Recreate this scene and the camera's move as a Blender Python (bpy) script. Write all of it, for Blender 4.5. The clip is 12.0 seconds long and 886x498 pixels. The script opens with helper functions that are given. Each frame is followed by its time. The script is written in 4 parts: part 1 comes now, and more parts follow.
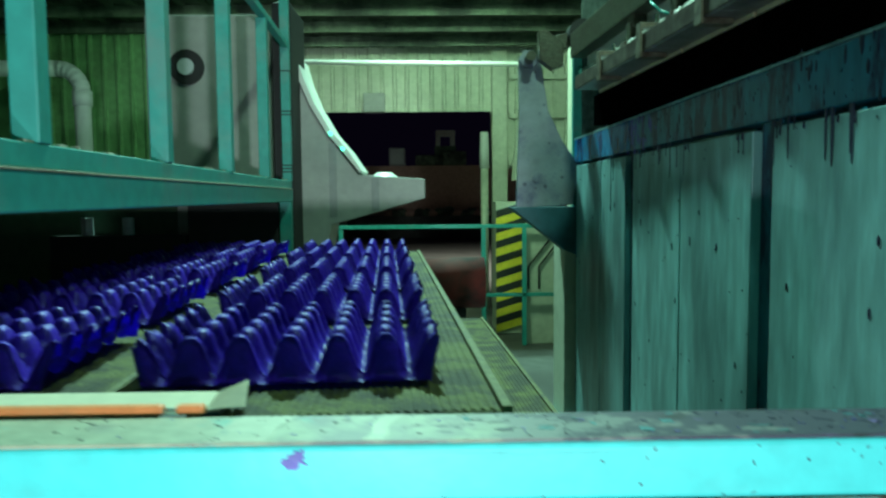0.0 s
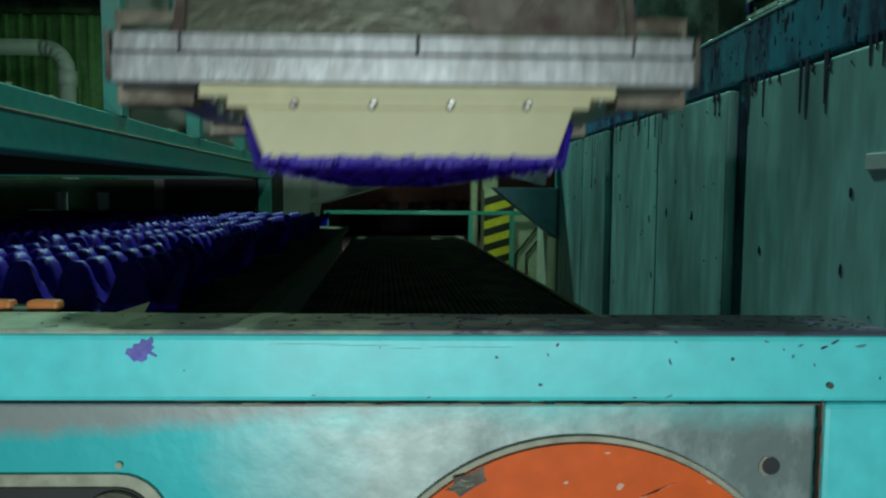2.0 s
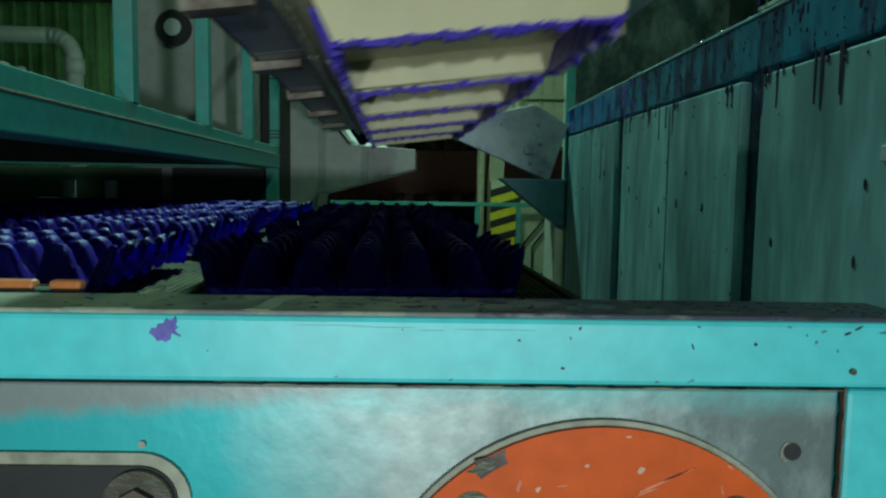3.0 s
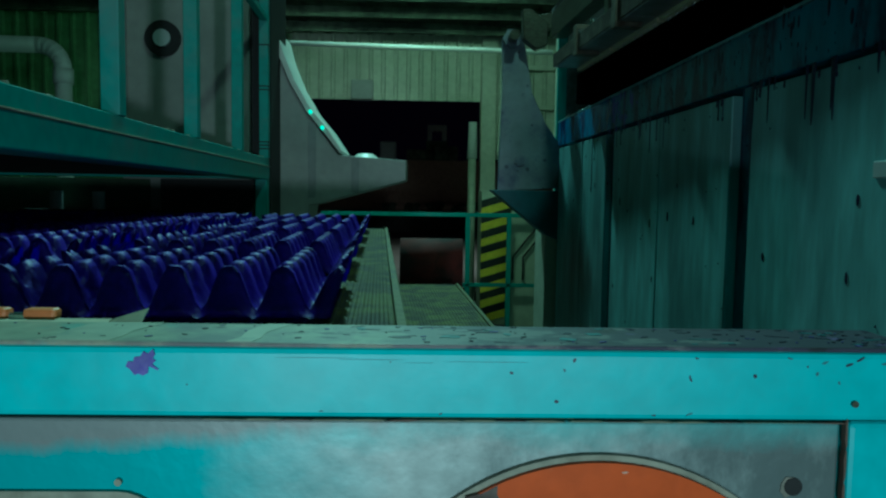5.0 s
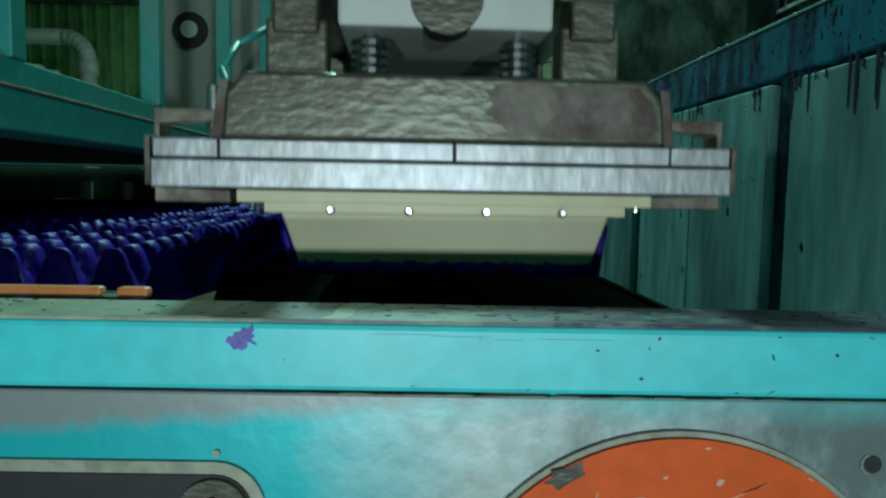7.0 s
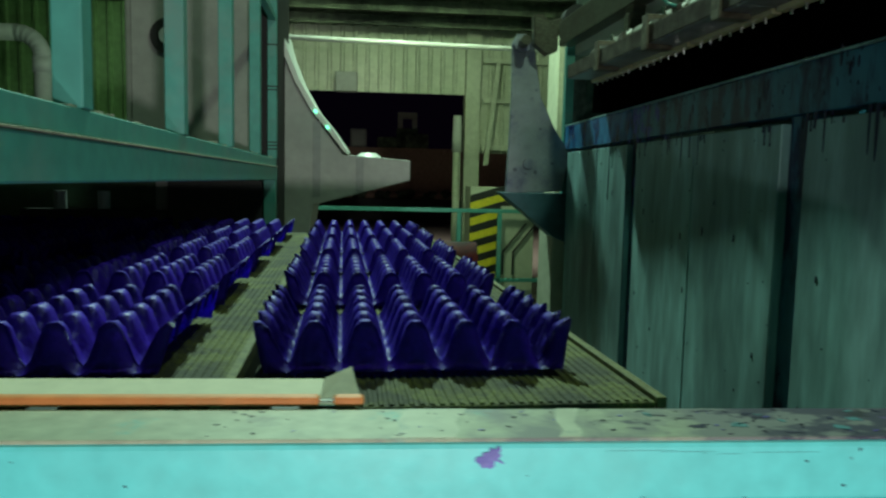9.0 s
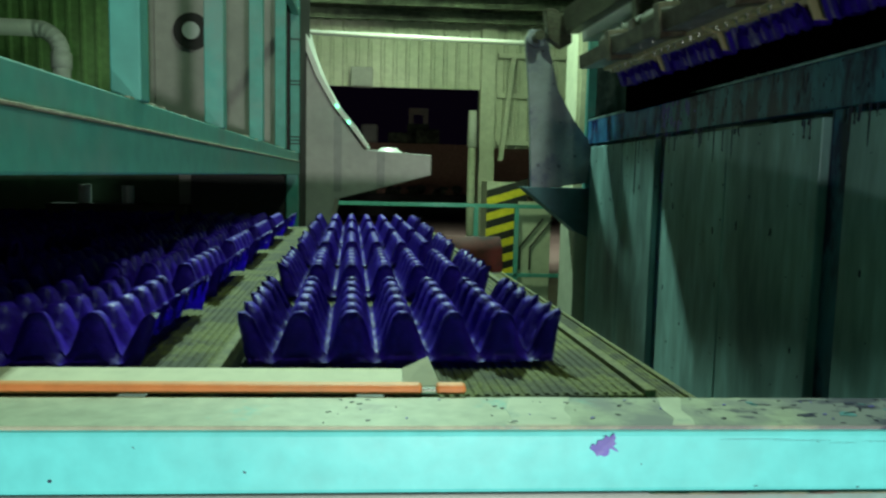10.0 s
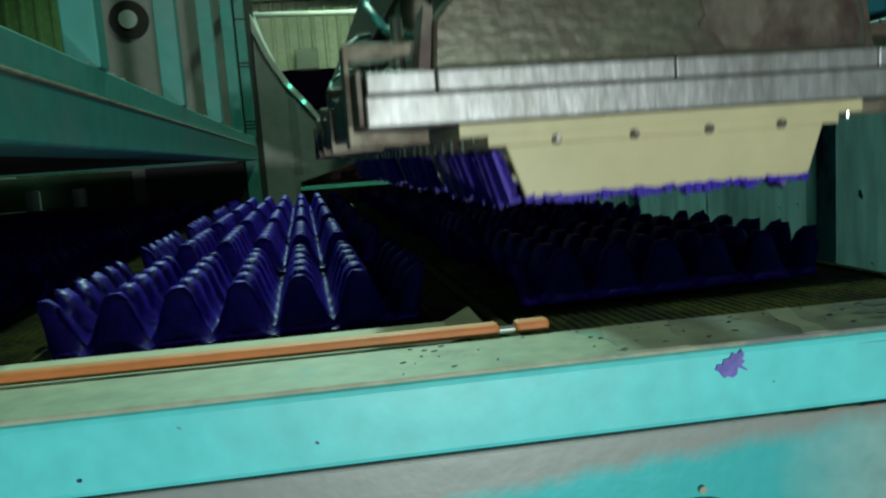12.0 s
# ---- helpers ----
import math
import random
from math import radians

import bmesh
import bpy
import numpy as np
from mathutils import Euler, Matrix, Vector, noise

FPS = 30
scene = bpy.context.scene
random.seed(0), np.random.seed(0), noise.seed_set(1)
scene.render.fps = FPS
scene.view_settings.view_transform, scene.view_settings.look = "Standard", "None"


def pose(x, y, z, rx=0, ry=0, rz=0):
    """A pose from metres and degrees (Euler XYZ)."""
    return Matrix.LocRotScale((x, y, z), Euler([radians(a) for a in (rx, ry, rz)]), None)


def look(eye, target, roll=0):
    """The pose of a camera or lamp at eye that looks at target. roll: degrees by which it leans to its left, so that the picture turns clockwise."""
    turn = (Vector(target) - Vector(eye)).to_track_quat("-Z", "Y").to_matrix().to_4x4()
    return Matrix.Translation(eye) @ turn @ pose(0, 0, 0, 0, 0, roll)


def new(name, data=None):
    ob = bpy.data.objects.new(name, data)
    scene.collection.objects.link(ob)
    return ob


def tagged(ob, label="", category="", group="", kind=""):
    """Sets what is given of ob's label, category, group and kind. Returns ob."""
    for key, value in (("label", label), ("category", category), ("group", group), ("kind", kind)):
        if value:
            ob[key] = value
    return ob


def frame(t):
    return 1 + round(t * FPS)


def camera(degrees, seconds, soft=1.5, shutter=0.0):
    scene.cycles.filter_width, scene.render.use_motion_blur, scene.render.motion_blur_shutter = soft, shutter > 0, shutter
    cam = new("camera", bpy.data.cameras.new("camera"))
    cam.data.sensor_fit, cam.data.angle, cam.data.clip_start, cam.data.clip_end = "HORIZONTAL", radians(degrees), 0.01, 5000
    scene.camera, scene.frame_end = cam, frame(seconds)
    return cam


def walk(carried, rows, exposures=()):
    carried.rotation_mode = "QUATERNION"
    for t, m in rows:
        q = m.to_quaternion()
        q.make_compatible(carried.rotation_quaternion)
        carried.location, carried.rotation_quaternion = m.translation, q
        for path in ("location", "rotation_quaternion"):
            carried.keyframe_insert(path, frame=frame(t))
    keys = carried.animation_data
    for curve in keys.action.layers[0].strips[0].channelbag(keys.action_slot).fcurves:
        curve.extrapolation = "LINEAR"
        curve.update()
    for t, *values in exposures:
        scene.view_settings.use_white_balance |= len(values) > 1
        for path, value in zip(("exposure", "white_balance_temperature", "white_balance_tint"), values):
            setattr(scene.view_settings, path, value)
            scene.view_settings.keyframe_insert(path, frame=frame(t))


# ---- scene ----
cam = camera(62.5, 12.0, soft=2.3, shutter=0.4)
UNIT = 0.73  # metres in one unit of the hall plan
PATH = [
    (0.0, (0.083, -0.428, 0.803), (0.117, 1.566, 0.66), -0.5),
    (0.5, (0.148, -0.393, 0.743), (0.208, 1.601, 0.599), -0.9),
    (1.0, (0.152, -0.385, 0.745), (0.203, 1.611, 0.624), 0.1),
    (1.5, (0.152, -0.376, 0.732), (0.218, 1.618, 0.59), 0.5),
    (2.0, (0.148, -0.378, 0.729), (0.194, 1.616, 0.577), 0.4),
    (2.5, (0.143, -0.376, 0.724), (0.174, 1.616, 0.547), 0.6),
    (2.7, (0.14, -0.378, 0.724), (0.169, 1.614, 0.548), 0.8),
    (4.3, (0.136, -0.374, 0.73), (0.191, 1.619, 0.573), 0.9),
    (4.5, (0.139, -0.371, 0.734), (0.207, 1.622, 0.584), 1.3),
    (5.0, (0.139, -0.364, 0.733), (0.197, 1.629, 0.584), 0.9),
    (5.5, (0.122, -0.36, 0.729), (0.153, 1.632, 0.554), 1.0),
    (6.0, (0.108, -0.362, 0.726), (0.128, 1.629, 0.54), 1.1),
    (6.5, (0.11, -0.368, 0.728), (0.143, 1.625, 0.553), 1.2),
    (7.0, (0.101, -0.374, 0.727), (0.116, 1.618, 0.556), 1.0),
    (7.2, (0.096, -0.377, 0.729), (0.1, 1.617, 0.566), 1.0),
    (8.8, (-0.028, -0.402, 0.797), (0.144, 1.58, 0.586), 1.4),
    (9.0, (-0.06, -0.391, 0.8), (0.1, 1.593, 0.613), 1.3),
    (9.5, (-0.12, -0.387, 0.798), (-0.023, 1.602, 0.617), 1.4),
    (10.0, (-0.119, -0.387, 0.794), (0.018, 1.598, 0.595), 1.3),
    (10.5, (-0.126, -0.356, 0.785), (0.194, 1.601, 0.524), -1.0),
    (11.0, (-0.158, -0.33, 0.78), (0.168, 1.628, 0.536), -1.9),
    (11.5, (-0.172, -0.323, 0.762), (0.109, 1.639, 0.49), -4.4),
    (12.0, (-0.174, -0.319, 0.756), (0.071, 1.65, 0.499), -4.1),
]
walk(cam, [(t, look(eye, target, roll)) for t, eye, target, roll in PATH],
     exposures=[(0.0, 0.55, 6200, 3), (0.4, 0.05, 6000, 2), (0.8, -0.35, 6000, 2), (1.5, -0.5, 6300, 8), (2.5, -0.5, 6400, 12), (4.3, -0.9, 5500, -4), (5.0, -1.15, 5200, -8), (6.0, -1.1, 5300, -4), (6.5, -0.9, 5600, 2),
                (7.2, -0.6, 6000, 8), (8.8, -0.25, 7200, 18), (9.1, -0.1, 7300, 18), (9.5, 0.25, 7400, 18), (10.5, 0.2, 7400, 18), (11.2, 0.0, 7200, 17), (11.6, -0.1, 7000, 15), (12.0, -0.35, 6800, 13)])

# ---- light ----
world = bpy.data.worlds.new("night")
scene.world = world
world.use_nodes = True
world.node_tree.nodes["Background"].inputs[0].default_value = (0.0010, 0.0006, 0.0022, 1)
world.node_tree.nodes["Background"].inputs[1].default_value = 1.0


def lamp(name, eye, target, w, h, watts, colour):
    d = bpy.data.lights.new(name, "AREA")
    d.shape, d.size, d.size_y, d.energy, d.color = "RECTANGLE", w, h, watts, colour
    ob = new(name, d)
    ob.matrix_world = look(eye, target)
    return ob


LIGHT = (0.52, 1.0, 0.80)
lamp("high_bay_light", (-0.36, 4.9, 5.2), (0.2, 1.0, 0.6), 0.25, 0.25, 430, LIGHT)
lamp("hall_light", (0.73, 0.5, 3.0), (-0.2, 2.4, 0.9), 0.16, 0.16, 22, (0.58, 1.0, 0.70))
lamp("hall_light", (0.1, 3.6, 2.34), (0.1, 6.4, 0.8), 0.3, 0.3, 26, (0.6, 1.0, 0.62))
lamp("yard_light", (1.2, 8.2, 3.2), (0.8, 18.0, 1.0), 0.4, 0.4, 620, (1.0, 0.95, 0.8))


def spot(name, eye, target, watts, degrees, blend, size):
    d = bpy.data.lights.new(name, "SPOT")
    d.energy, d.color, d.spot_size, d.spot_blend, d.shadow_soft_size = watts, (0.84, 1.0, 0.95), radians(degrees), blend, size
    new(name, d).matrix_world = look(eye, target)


# Narrow unseen fill lamp, added to brighten the beam and mould front.
spot("front_fill", (0.72, -4.2, 0.50), (-0.15, 0.0, 0.58), 420, 22, 0.5, 0.05)
# Fixed fill lamp behind the viewpoint, added in place of a carried torch.
spot("torch_fill", (-0.06, -1.10, 0.50), (-0.06, 0.0, 0.50), 27, 86, 1.0, 0.015)


# ---- materials ----
def material(name, colour, rough=0.5, metal=0.0, grain=40.0, vary=0.15, bump=0.1, dark=None, blot=3.0, cut=(0.55, 0.75), streak=1.0, spots=None):
    """Base colour with fine grain, larger blotches of a second colour, optional drops, and fine relief."""
    m = bpy.data.materials.new(name)
    m.use_nodes = True
    nt = m.node_tree
    n, l = nt.nodes, nt.links
    b = n["Principled BSDF"]
    co = n.new("ShaderNodeTexCoord")
    mp = n.new("ShaderNodeMapping")
    mp.inputs["Scale"].default_value = (1, 1, streak)
    l.new(co.outputs["Object"], mp.inputs[0])
    fine = n.new("ShaderNodeTexNoise")
    fine.inputs["Scale"].default_value, fine.inputs["Detail"].default_value = grain, 5
    l.new(mp.outputs[0], fine.inputs[0])
    ramp = n.new("ShaderNodeValToRGB")
    c = colour
    ramp.color_ramp.elements[0].color = (*[v * (1 - vary) for v in c], 1)
    ramp.color_ramp.elements[1].color = (*[min(1, v * (1 + vary)) for v in c], 1)
    ramp.color_ramp.elements[0].position, ramp.color_ramp.elements[1].position = 0.3, 0.7
    l.new(fine.outputs[0], ramp.inputs[0])
    out = ramp.outputs[0]
    if dark:
        big = n.new("ShaderNodeTexNoise")
        big.inputs["Scale"].default_value, big.inputs["Detail"].default_value = blot, 6
        big.inputs["Roughness"].default_value = 0.65
        l.new(mp.outputs[0], big.inputs[0])
        r2 = n.new("ShaderNodeValToRGB")
        r2.color_ramp.elements[0].position, r2.color_ramp.elements[1].position = cut
        l.new(big.outputs[0], r2.inputs[0])
        mix = n.new("ShaderNodeMix")
        mix.data_type = "RGBA"
        l.new(r2.outputs[0], mix.inputs[0])
        l.new(out, mix.inputs[6])
        mix.inputs[7].default_value = (*dark, 1)
        out = mix.outputs[2]
    if spots:
        col, scale, size = spots
        v = n.new("ShaderNodeTexVoronoi")
        v.inputs["Scale"].default_value = scale
        l.new(mp.outputs[0], v.inputs[0])
        r3 = n.new("ShaderNodeValToRGB")
        r3.color_ramp.elements[0].color, r3.color_ramp.elements[1].color = (1, 1, 1, 1), (0, 0, 0, 1)
        r3.color_ramp.elements[0].position, r3.color_ramp.elements[1].position = size, size + 0.05
        l.new(v.outputs["Distance"], r3.inputs[0])
        gate = n.new("ShaderNodeTexNoise")
        gate.inputs["Scale"].default_value = scale * 0.35
        l.new(mp.outputs[0], gate.inputs[0])
        r4 = n.new("ShaderNodeValToRGB")
        r4.color_ramp.elements[0].position, r4.color_ramp.elements[1].position = 0.5, 0.56
        l.new(gate.outputs[0], r4.inputs[0])
        mul = n.new("ShaderNodeMath")
        mul.operation = "MULTIPLY"
        l.new(r3.outputs[0], mul.inputs[0])
        l.new(r4.outputs[0], mul.inputs[1])
        mix = n.new("ShaderNodeMix")
        mix.data_type = "RGBA"
        l.new(mul.outputs[0], mix.inputs[0])
        l.new(out, mix.inputs[6])
        mix.inputs[7].default_value = (*col, 1)
        out = mix.outputs[2]
    l.new(out, b.inputs["Base Color"])
    b.inputs["Roughness"].default_value, b.inputs["Metallic"].default_value = rough, metal
    if bump:
        bp = n.new("ShaderNodeBump")
        bp.inputs["Strength"].default_value, bp.inputs["Distance"].default_value = bump, 0.004
        l.new(fine.outputs[0], bp.inputs["Height"])
        l.new(bp.outputs[0], b.inputs["Normal"])
    return m


def glow(name, colour, strength):
    m = bpy.data.materials.new(name)
    m.use_nodes = True
    b = m.node_tree.nodes["Principled BSDF"]
    b.inputs["Base Color"].default_value = (*colour, 1)
    b.inputs["Emission Color"].default_value = (*colour, 1)
    b.inputs["Emission Strength"].default_value = strength
    return m


TEAL = material("teal_paint", (0.085, 0.60, 0.64), 0.4, 0, 60, 0.1, 0.05, (0.12, 0.53, 0.55), 5, (0.5, 0.8))
TEAL_OLD = material("dusty_teal_paint", (0.04, 0.29, 0.26), 0.5, 0, 30, 0.12, 0.06, (0.14, 0.26, 0.24), 4, (0.5, 0.75))
ORANGE = material("orange_paint", (0.66, 0.10, 0.015), 0.5, 0, 70, 0.1, 0.06, (0.68, 0.17, 0.06), 12, (0.64, 0.72))
ORANGE.node_tree.nodes["Principled BSDF"].inputs["Specular IOR Level"].default_value = 0.2
PURPLE = material("purple_wet_pulp", (0.040, 0.008, 0.45), 0.45, 0, 160, 0.2, 0.25, (0.026, 0.005, 0.29), 25, (0.4, 0.7))
PURPLE.node_tree.nodes["Principled BSDF"].inputs["Specular IOR Level"].default_value = 0.28
PULP_PALE = material("pale_violet_pulp", (0.22, 0.19, 0.40), 0.35, 0, 160, 0.3, 0.4, (0.04, 0.02, 0.26), 40, (0.45, 0.6))
PURPLE_STAIN = material("purple_pulp_splash", (0.11, 0.09, 0.42), 0.5, 0, 90, 0.2, 0.3)
BELT = material("mesh_belt", (0.095, 0.10, 0.02), 0.75, 0.1, 300, 0.7, 0.7, (0.028, 0.028, 0.012), 14, (0.42, 0.56))
BELT_EDGE = material("worn_belt_edge", (0.10, 0.10, 0.032), 0.7, 0.1, 120, 0.35, 0.4, (0.05, 0.05, 0.03), 14, (0.5, 0.65))
WORN = material("worn_bare_rim", (0.32, 0.32, 0.25), 0.6, 0.1, 60, 0.25, 0.2, (0.20, 0.19, 0.14), 20, (0.5, 0.65))
TANK = material("stained_steel_sheet", (0.29, 0.56, 0.58), 0.42, 0.15, 30, 0.25, 0.08, (0.10, 0.19, 0.20), 5, (0.40, 0.70), 0.22)
TANK_TEAL = material("stained_teal_frame", (0.02, 0.19, 0.30), 0.38, 0, 40, 0.25, 0.1, (0.008, 0.014, 0.07), 11, (0.46, 0.57), 0.3)
WET_SLAT = material("wet_slat_steel", (0.30, 0.38, 0.34), 0.3, 0.5, 40, 0.3, 0.2, (0.10, 0.13, 0.11), 14, (0.45, 0.62))
SPLASH = material("pulp_splashed_sheet", (0.04, 0.065, 0.06), 0.3, 0.1, 40, 0.3, 0.2, (0.20, 0.27, 0.24), 6, (0.44, 0.66), 0.6)
ALU = material("brushed_aluminium", (0.40, 0.40, 0.42), 0.45, 0.7, 110, 0.22, 0.12, (0.24, 0.24, 0.23), 18, (0.45, 0.75), 0.35)
DULL = material("dull_aluminium", (0.27, 0.26, 0.22), 0.5, 0.5, 40, 0.2, 0.1, (0.2, 0.17, 0.13), 12, (0.5, 0.66))
CLAMP = material("dirty_clamp_steel", (0.22, 0.195, 0.15), 0.55, 0.3, 50, 0.3, 0.2, (0.09, 0.06, 0.045), 20, (0.45, 0.62))
CAST = material("cast_aluminium", (0.105, 0.11, 0.08), 0.36, 0.4, 60, 0.3, 0.25, (0.08, 0.065, 0.05), 9, (0.44, 0.62), 2.2)
GRIME = material("grimy_cast_metal", (0.13, 0.11, 0.09), 0.5, 0.3, 40, 0.35, 0.2, (0.06, 0.035, 0.03), 18, (0.42, 0.6))
RUST = material("stained_steel", (0.13, 0.085, 0.065), 0.7, 0.2, 35, 0.3, 0.2)
CREAM = material("cream_plastic", (0.60, 0.54, 0.33), 0.45, 0, 20, 0.08, 0.06, (0.55, 0.47, 0.28), 9, (0.5, 0.78))
STEEL = material("bright_steel", (0.7, 0.7, 0.7), 0.22, 1.0, 60, 0.1, 0.02)
# Real black parts, and sheets and blocks that stand in for shade.
DARK = material("rubber_and_shade_black", (0.012, 0.012, 0.013), 0.6, 0, 40, 0.2, 0.1)
GREY = material("grey_enamel", (0.33, 0.34, 0.32), 0.42, 0, 25, 0.08, 0.03, (0.25, 0.26, 0.25), 3, (0.45, 0.75))
WHITE = material("white_enamel", (0.62, 0.64, 0.60), 0.4, 0, 25, 0.05, 0.03)
CLAD = material("pale_cladding", (0.55, 0.58, 0.46), 0.5, 0.1, 20, 0.1, 0.04, (0.36, 0.40, 0.30), 1.5, (0.45, 0.75))
# Cladding with the green of its lighting put into the colour.
CLAD_G = material("green_lit_cladding", (0.14, 0.30, 0.12), 0.6, 0.1, 20, 0.15, 0.04, (0.07, 0.12, 0.05), 1.5, (0.45, 0.75))
# Cladding darkened to cut bounced light from the enclosing walls.
CLAD_D = material("dimmed_cladding", (0.05, 0.085, 0.045), 0.7, 0.0, 20, 0.2, 0.04, (0.03, 0.05, 0.03), 1.5, (0.45, 0.75))
ROOF = material("roof_sheet", (0.15, 0.19, 0.13), 0.6, 0.2, 12, 0.35, 0.05, (0.03, 0.04, 0.03), 2.5, (0.42, 0.6))
FLOOR = material("concrete_floor", (0.075, 0.078, 0.07), 0.75, 0, 12, 0.25, 0.1, (0.04, 0.04, 0.037), 1.5, (0.45, 0.7))
PINK = material("pink_render", (0.50, 0.30, 0.24), 0.8, 0, 12, 0.15, 0.1, (0.36, 0.22, 0.18), 1.2, (0.5, 0.75))
PVC = material("pvc_pipe", (0.50, 0.55, 0.56), 0.35, 0, 20, 0.06, 0.02)
YELLOW = material("yellow_paint", (0.72, 0.60, 0.04), 0.5, 0, 25, 0.12, 0.04)
BLACK = material("black_paint", (0.02, 0.022, 0.02), 0.5, 0, 25, 0.12, 0.04)
ARM = material("splashed_grey_steel", (0.33, 0.37, 0.42), 0.5, 0.3, 20, 0.15, 0.06, (0.12, 0.13, 0.22), 5, (0.5, 0.66), spots=((0.13, 0.14, 0.19), 22, 0.16))
BLUE = material("dark_blue_steel", (0.03, 0.12, 0.16), 0.5, 0.1, 20, 0.15, 0.06)
LED = glow("green_led", (0.1, 1.0, 0.6), 3.0)
RED = material("red_plastic", (0.08, 0.008, 0.006), 0.85, 0, 20, 0.3, 0.1, (0.02, 0.008, 0.006), 7, (0.45, 0.6))
PURPLE_DARK = material("dark_pulp_stain", (0.012, 0.012, 0.05), 0.45, 0, 60, 0.3, 0.1)
TAPE = material("paper_tape", (0.62, 0.56, 0.43), 0.7, 0, 50, 0.08, 0.1)



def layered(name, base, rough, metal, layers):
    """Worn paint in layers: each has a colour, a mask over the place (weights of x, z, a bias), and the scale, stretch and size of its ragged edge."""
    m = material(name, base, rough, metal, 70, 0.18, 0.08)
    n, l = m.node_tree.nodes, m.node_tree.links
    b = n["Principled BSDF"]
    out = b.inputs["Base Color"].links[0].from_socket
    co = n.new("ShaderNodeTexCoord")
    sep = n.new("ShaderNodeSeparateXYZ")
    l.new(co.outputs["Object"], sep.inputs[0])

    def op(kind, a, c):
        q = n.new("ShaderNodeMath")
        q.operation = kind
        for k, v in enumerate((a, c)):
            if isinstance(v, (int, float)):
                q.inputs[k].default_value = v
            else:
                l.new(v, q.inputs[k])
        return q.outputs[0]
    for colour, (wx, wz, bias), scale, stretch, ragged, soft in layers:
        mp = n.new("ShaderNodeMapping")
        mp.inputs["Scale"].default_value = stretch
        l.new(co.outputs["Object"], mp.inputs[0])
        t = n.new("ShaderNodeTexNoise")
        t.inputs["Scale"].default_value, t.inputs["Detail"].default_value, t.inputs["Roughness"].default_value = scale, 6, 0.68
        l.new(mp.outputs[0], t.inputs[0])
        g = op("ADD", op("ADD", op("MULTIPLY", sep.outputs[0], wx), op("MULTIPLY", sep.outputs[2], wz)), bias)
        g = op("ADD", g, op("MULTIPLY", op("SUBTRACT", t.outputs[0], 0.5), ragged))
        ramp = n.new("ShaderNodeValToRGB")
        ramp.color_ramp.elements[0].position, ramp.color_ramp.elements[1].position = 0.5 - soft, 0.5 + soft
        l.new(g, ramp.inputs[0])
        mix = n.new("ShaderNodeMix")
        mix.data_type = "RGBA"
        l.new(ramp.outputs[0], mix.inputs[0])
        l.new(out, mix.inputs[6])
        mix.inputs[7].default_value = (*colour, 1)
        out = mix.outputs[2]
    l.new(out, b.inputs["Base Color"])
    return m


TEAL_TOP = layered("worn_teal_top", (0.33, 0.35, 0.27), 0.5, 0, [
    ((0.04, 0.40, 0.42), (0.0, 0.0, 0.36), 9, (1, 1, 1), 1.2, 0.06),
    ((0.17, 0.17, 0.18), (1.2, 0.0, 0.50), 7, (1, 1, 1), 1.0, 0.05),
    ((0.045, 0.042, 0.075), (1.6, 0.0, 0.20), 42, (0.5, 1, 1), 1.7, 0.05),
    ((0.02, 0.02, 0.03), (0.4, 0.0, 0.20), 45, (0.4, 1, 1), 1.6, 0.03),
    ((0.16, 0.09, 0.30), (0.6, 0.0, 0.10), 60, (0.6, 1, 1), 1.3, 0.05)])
PLATE = layered("scraped_steel_plate", (0.36, 0.43, 0.42), 0.4, 0.25, [
    ((0.14, 0.18, 0.18), (1.2, 0.0, 0.20), 14, (1, 1, 0.6), 1.1, 0.10),
    ((0.03, 0.42, 0.45), (-6.0, 0.0, 0.95), 11, (0.6, 1, 1), 0.6, 0.25),
    ((0.14, 0.44, 0.44), (0.0, 14.0, -8.05), 10, (0.7, 1, 1), 0.8, 0.14),
    ((0.24, 0.27, 0.27), (-3.0, 40.0, -23.66), 24, (1.5, 1, 0.4), 0.7, 0.2)])

# ---- mesh helpers ----
def box(bm, x0, x1, y0, y1, z0, z1, bevel=0.0):
    b2 = bmesh.new()
    v = [b2.verts.new((x, y, z)) for x in (x0, x1) for y in (y0, y1) for z in (z0, z1)]
    for f in ((0, 1, 3, 2), (4, 6, 7, 5), (0, 4, 5, 1), (2, 3, 7, 6), (0, 2, 6, 4), (1, 5, 7, 3)):
        b2.faces.new([v[i] for i in f])
    if bevel:
        bmesh.ops.bevel(b2, geom=b2.edges[:], offset=bevel, segments=2, affect="EDGES", profile=0.5)
    merge(bm, b2)
    return bm


def merge(bm, b2, m=None):
    if m is not None:
        b2.transform(m)
    me = bpy.data.meshes.new("tmp")
    b2.to_mesh(me)
    b2.free()
    bm.from_mesh(me)
    bpy.data.meshes.remove(me)


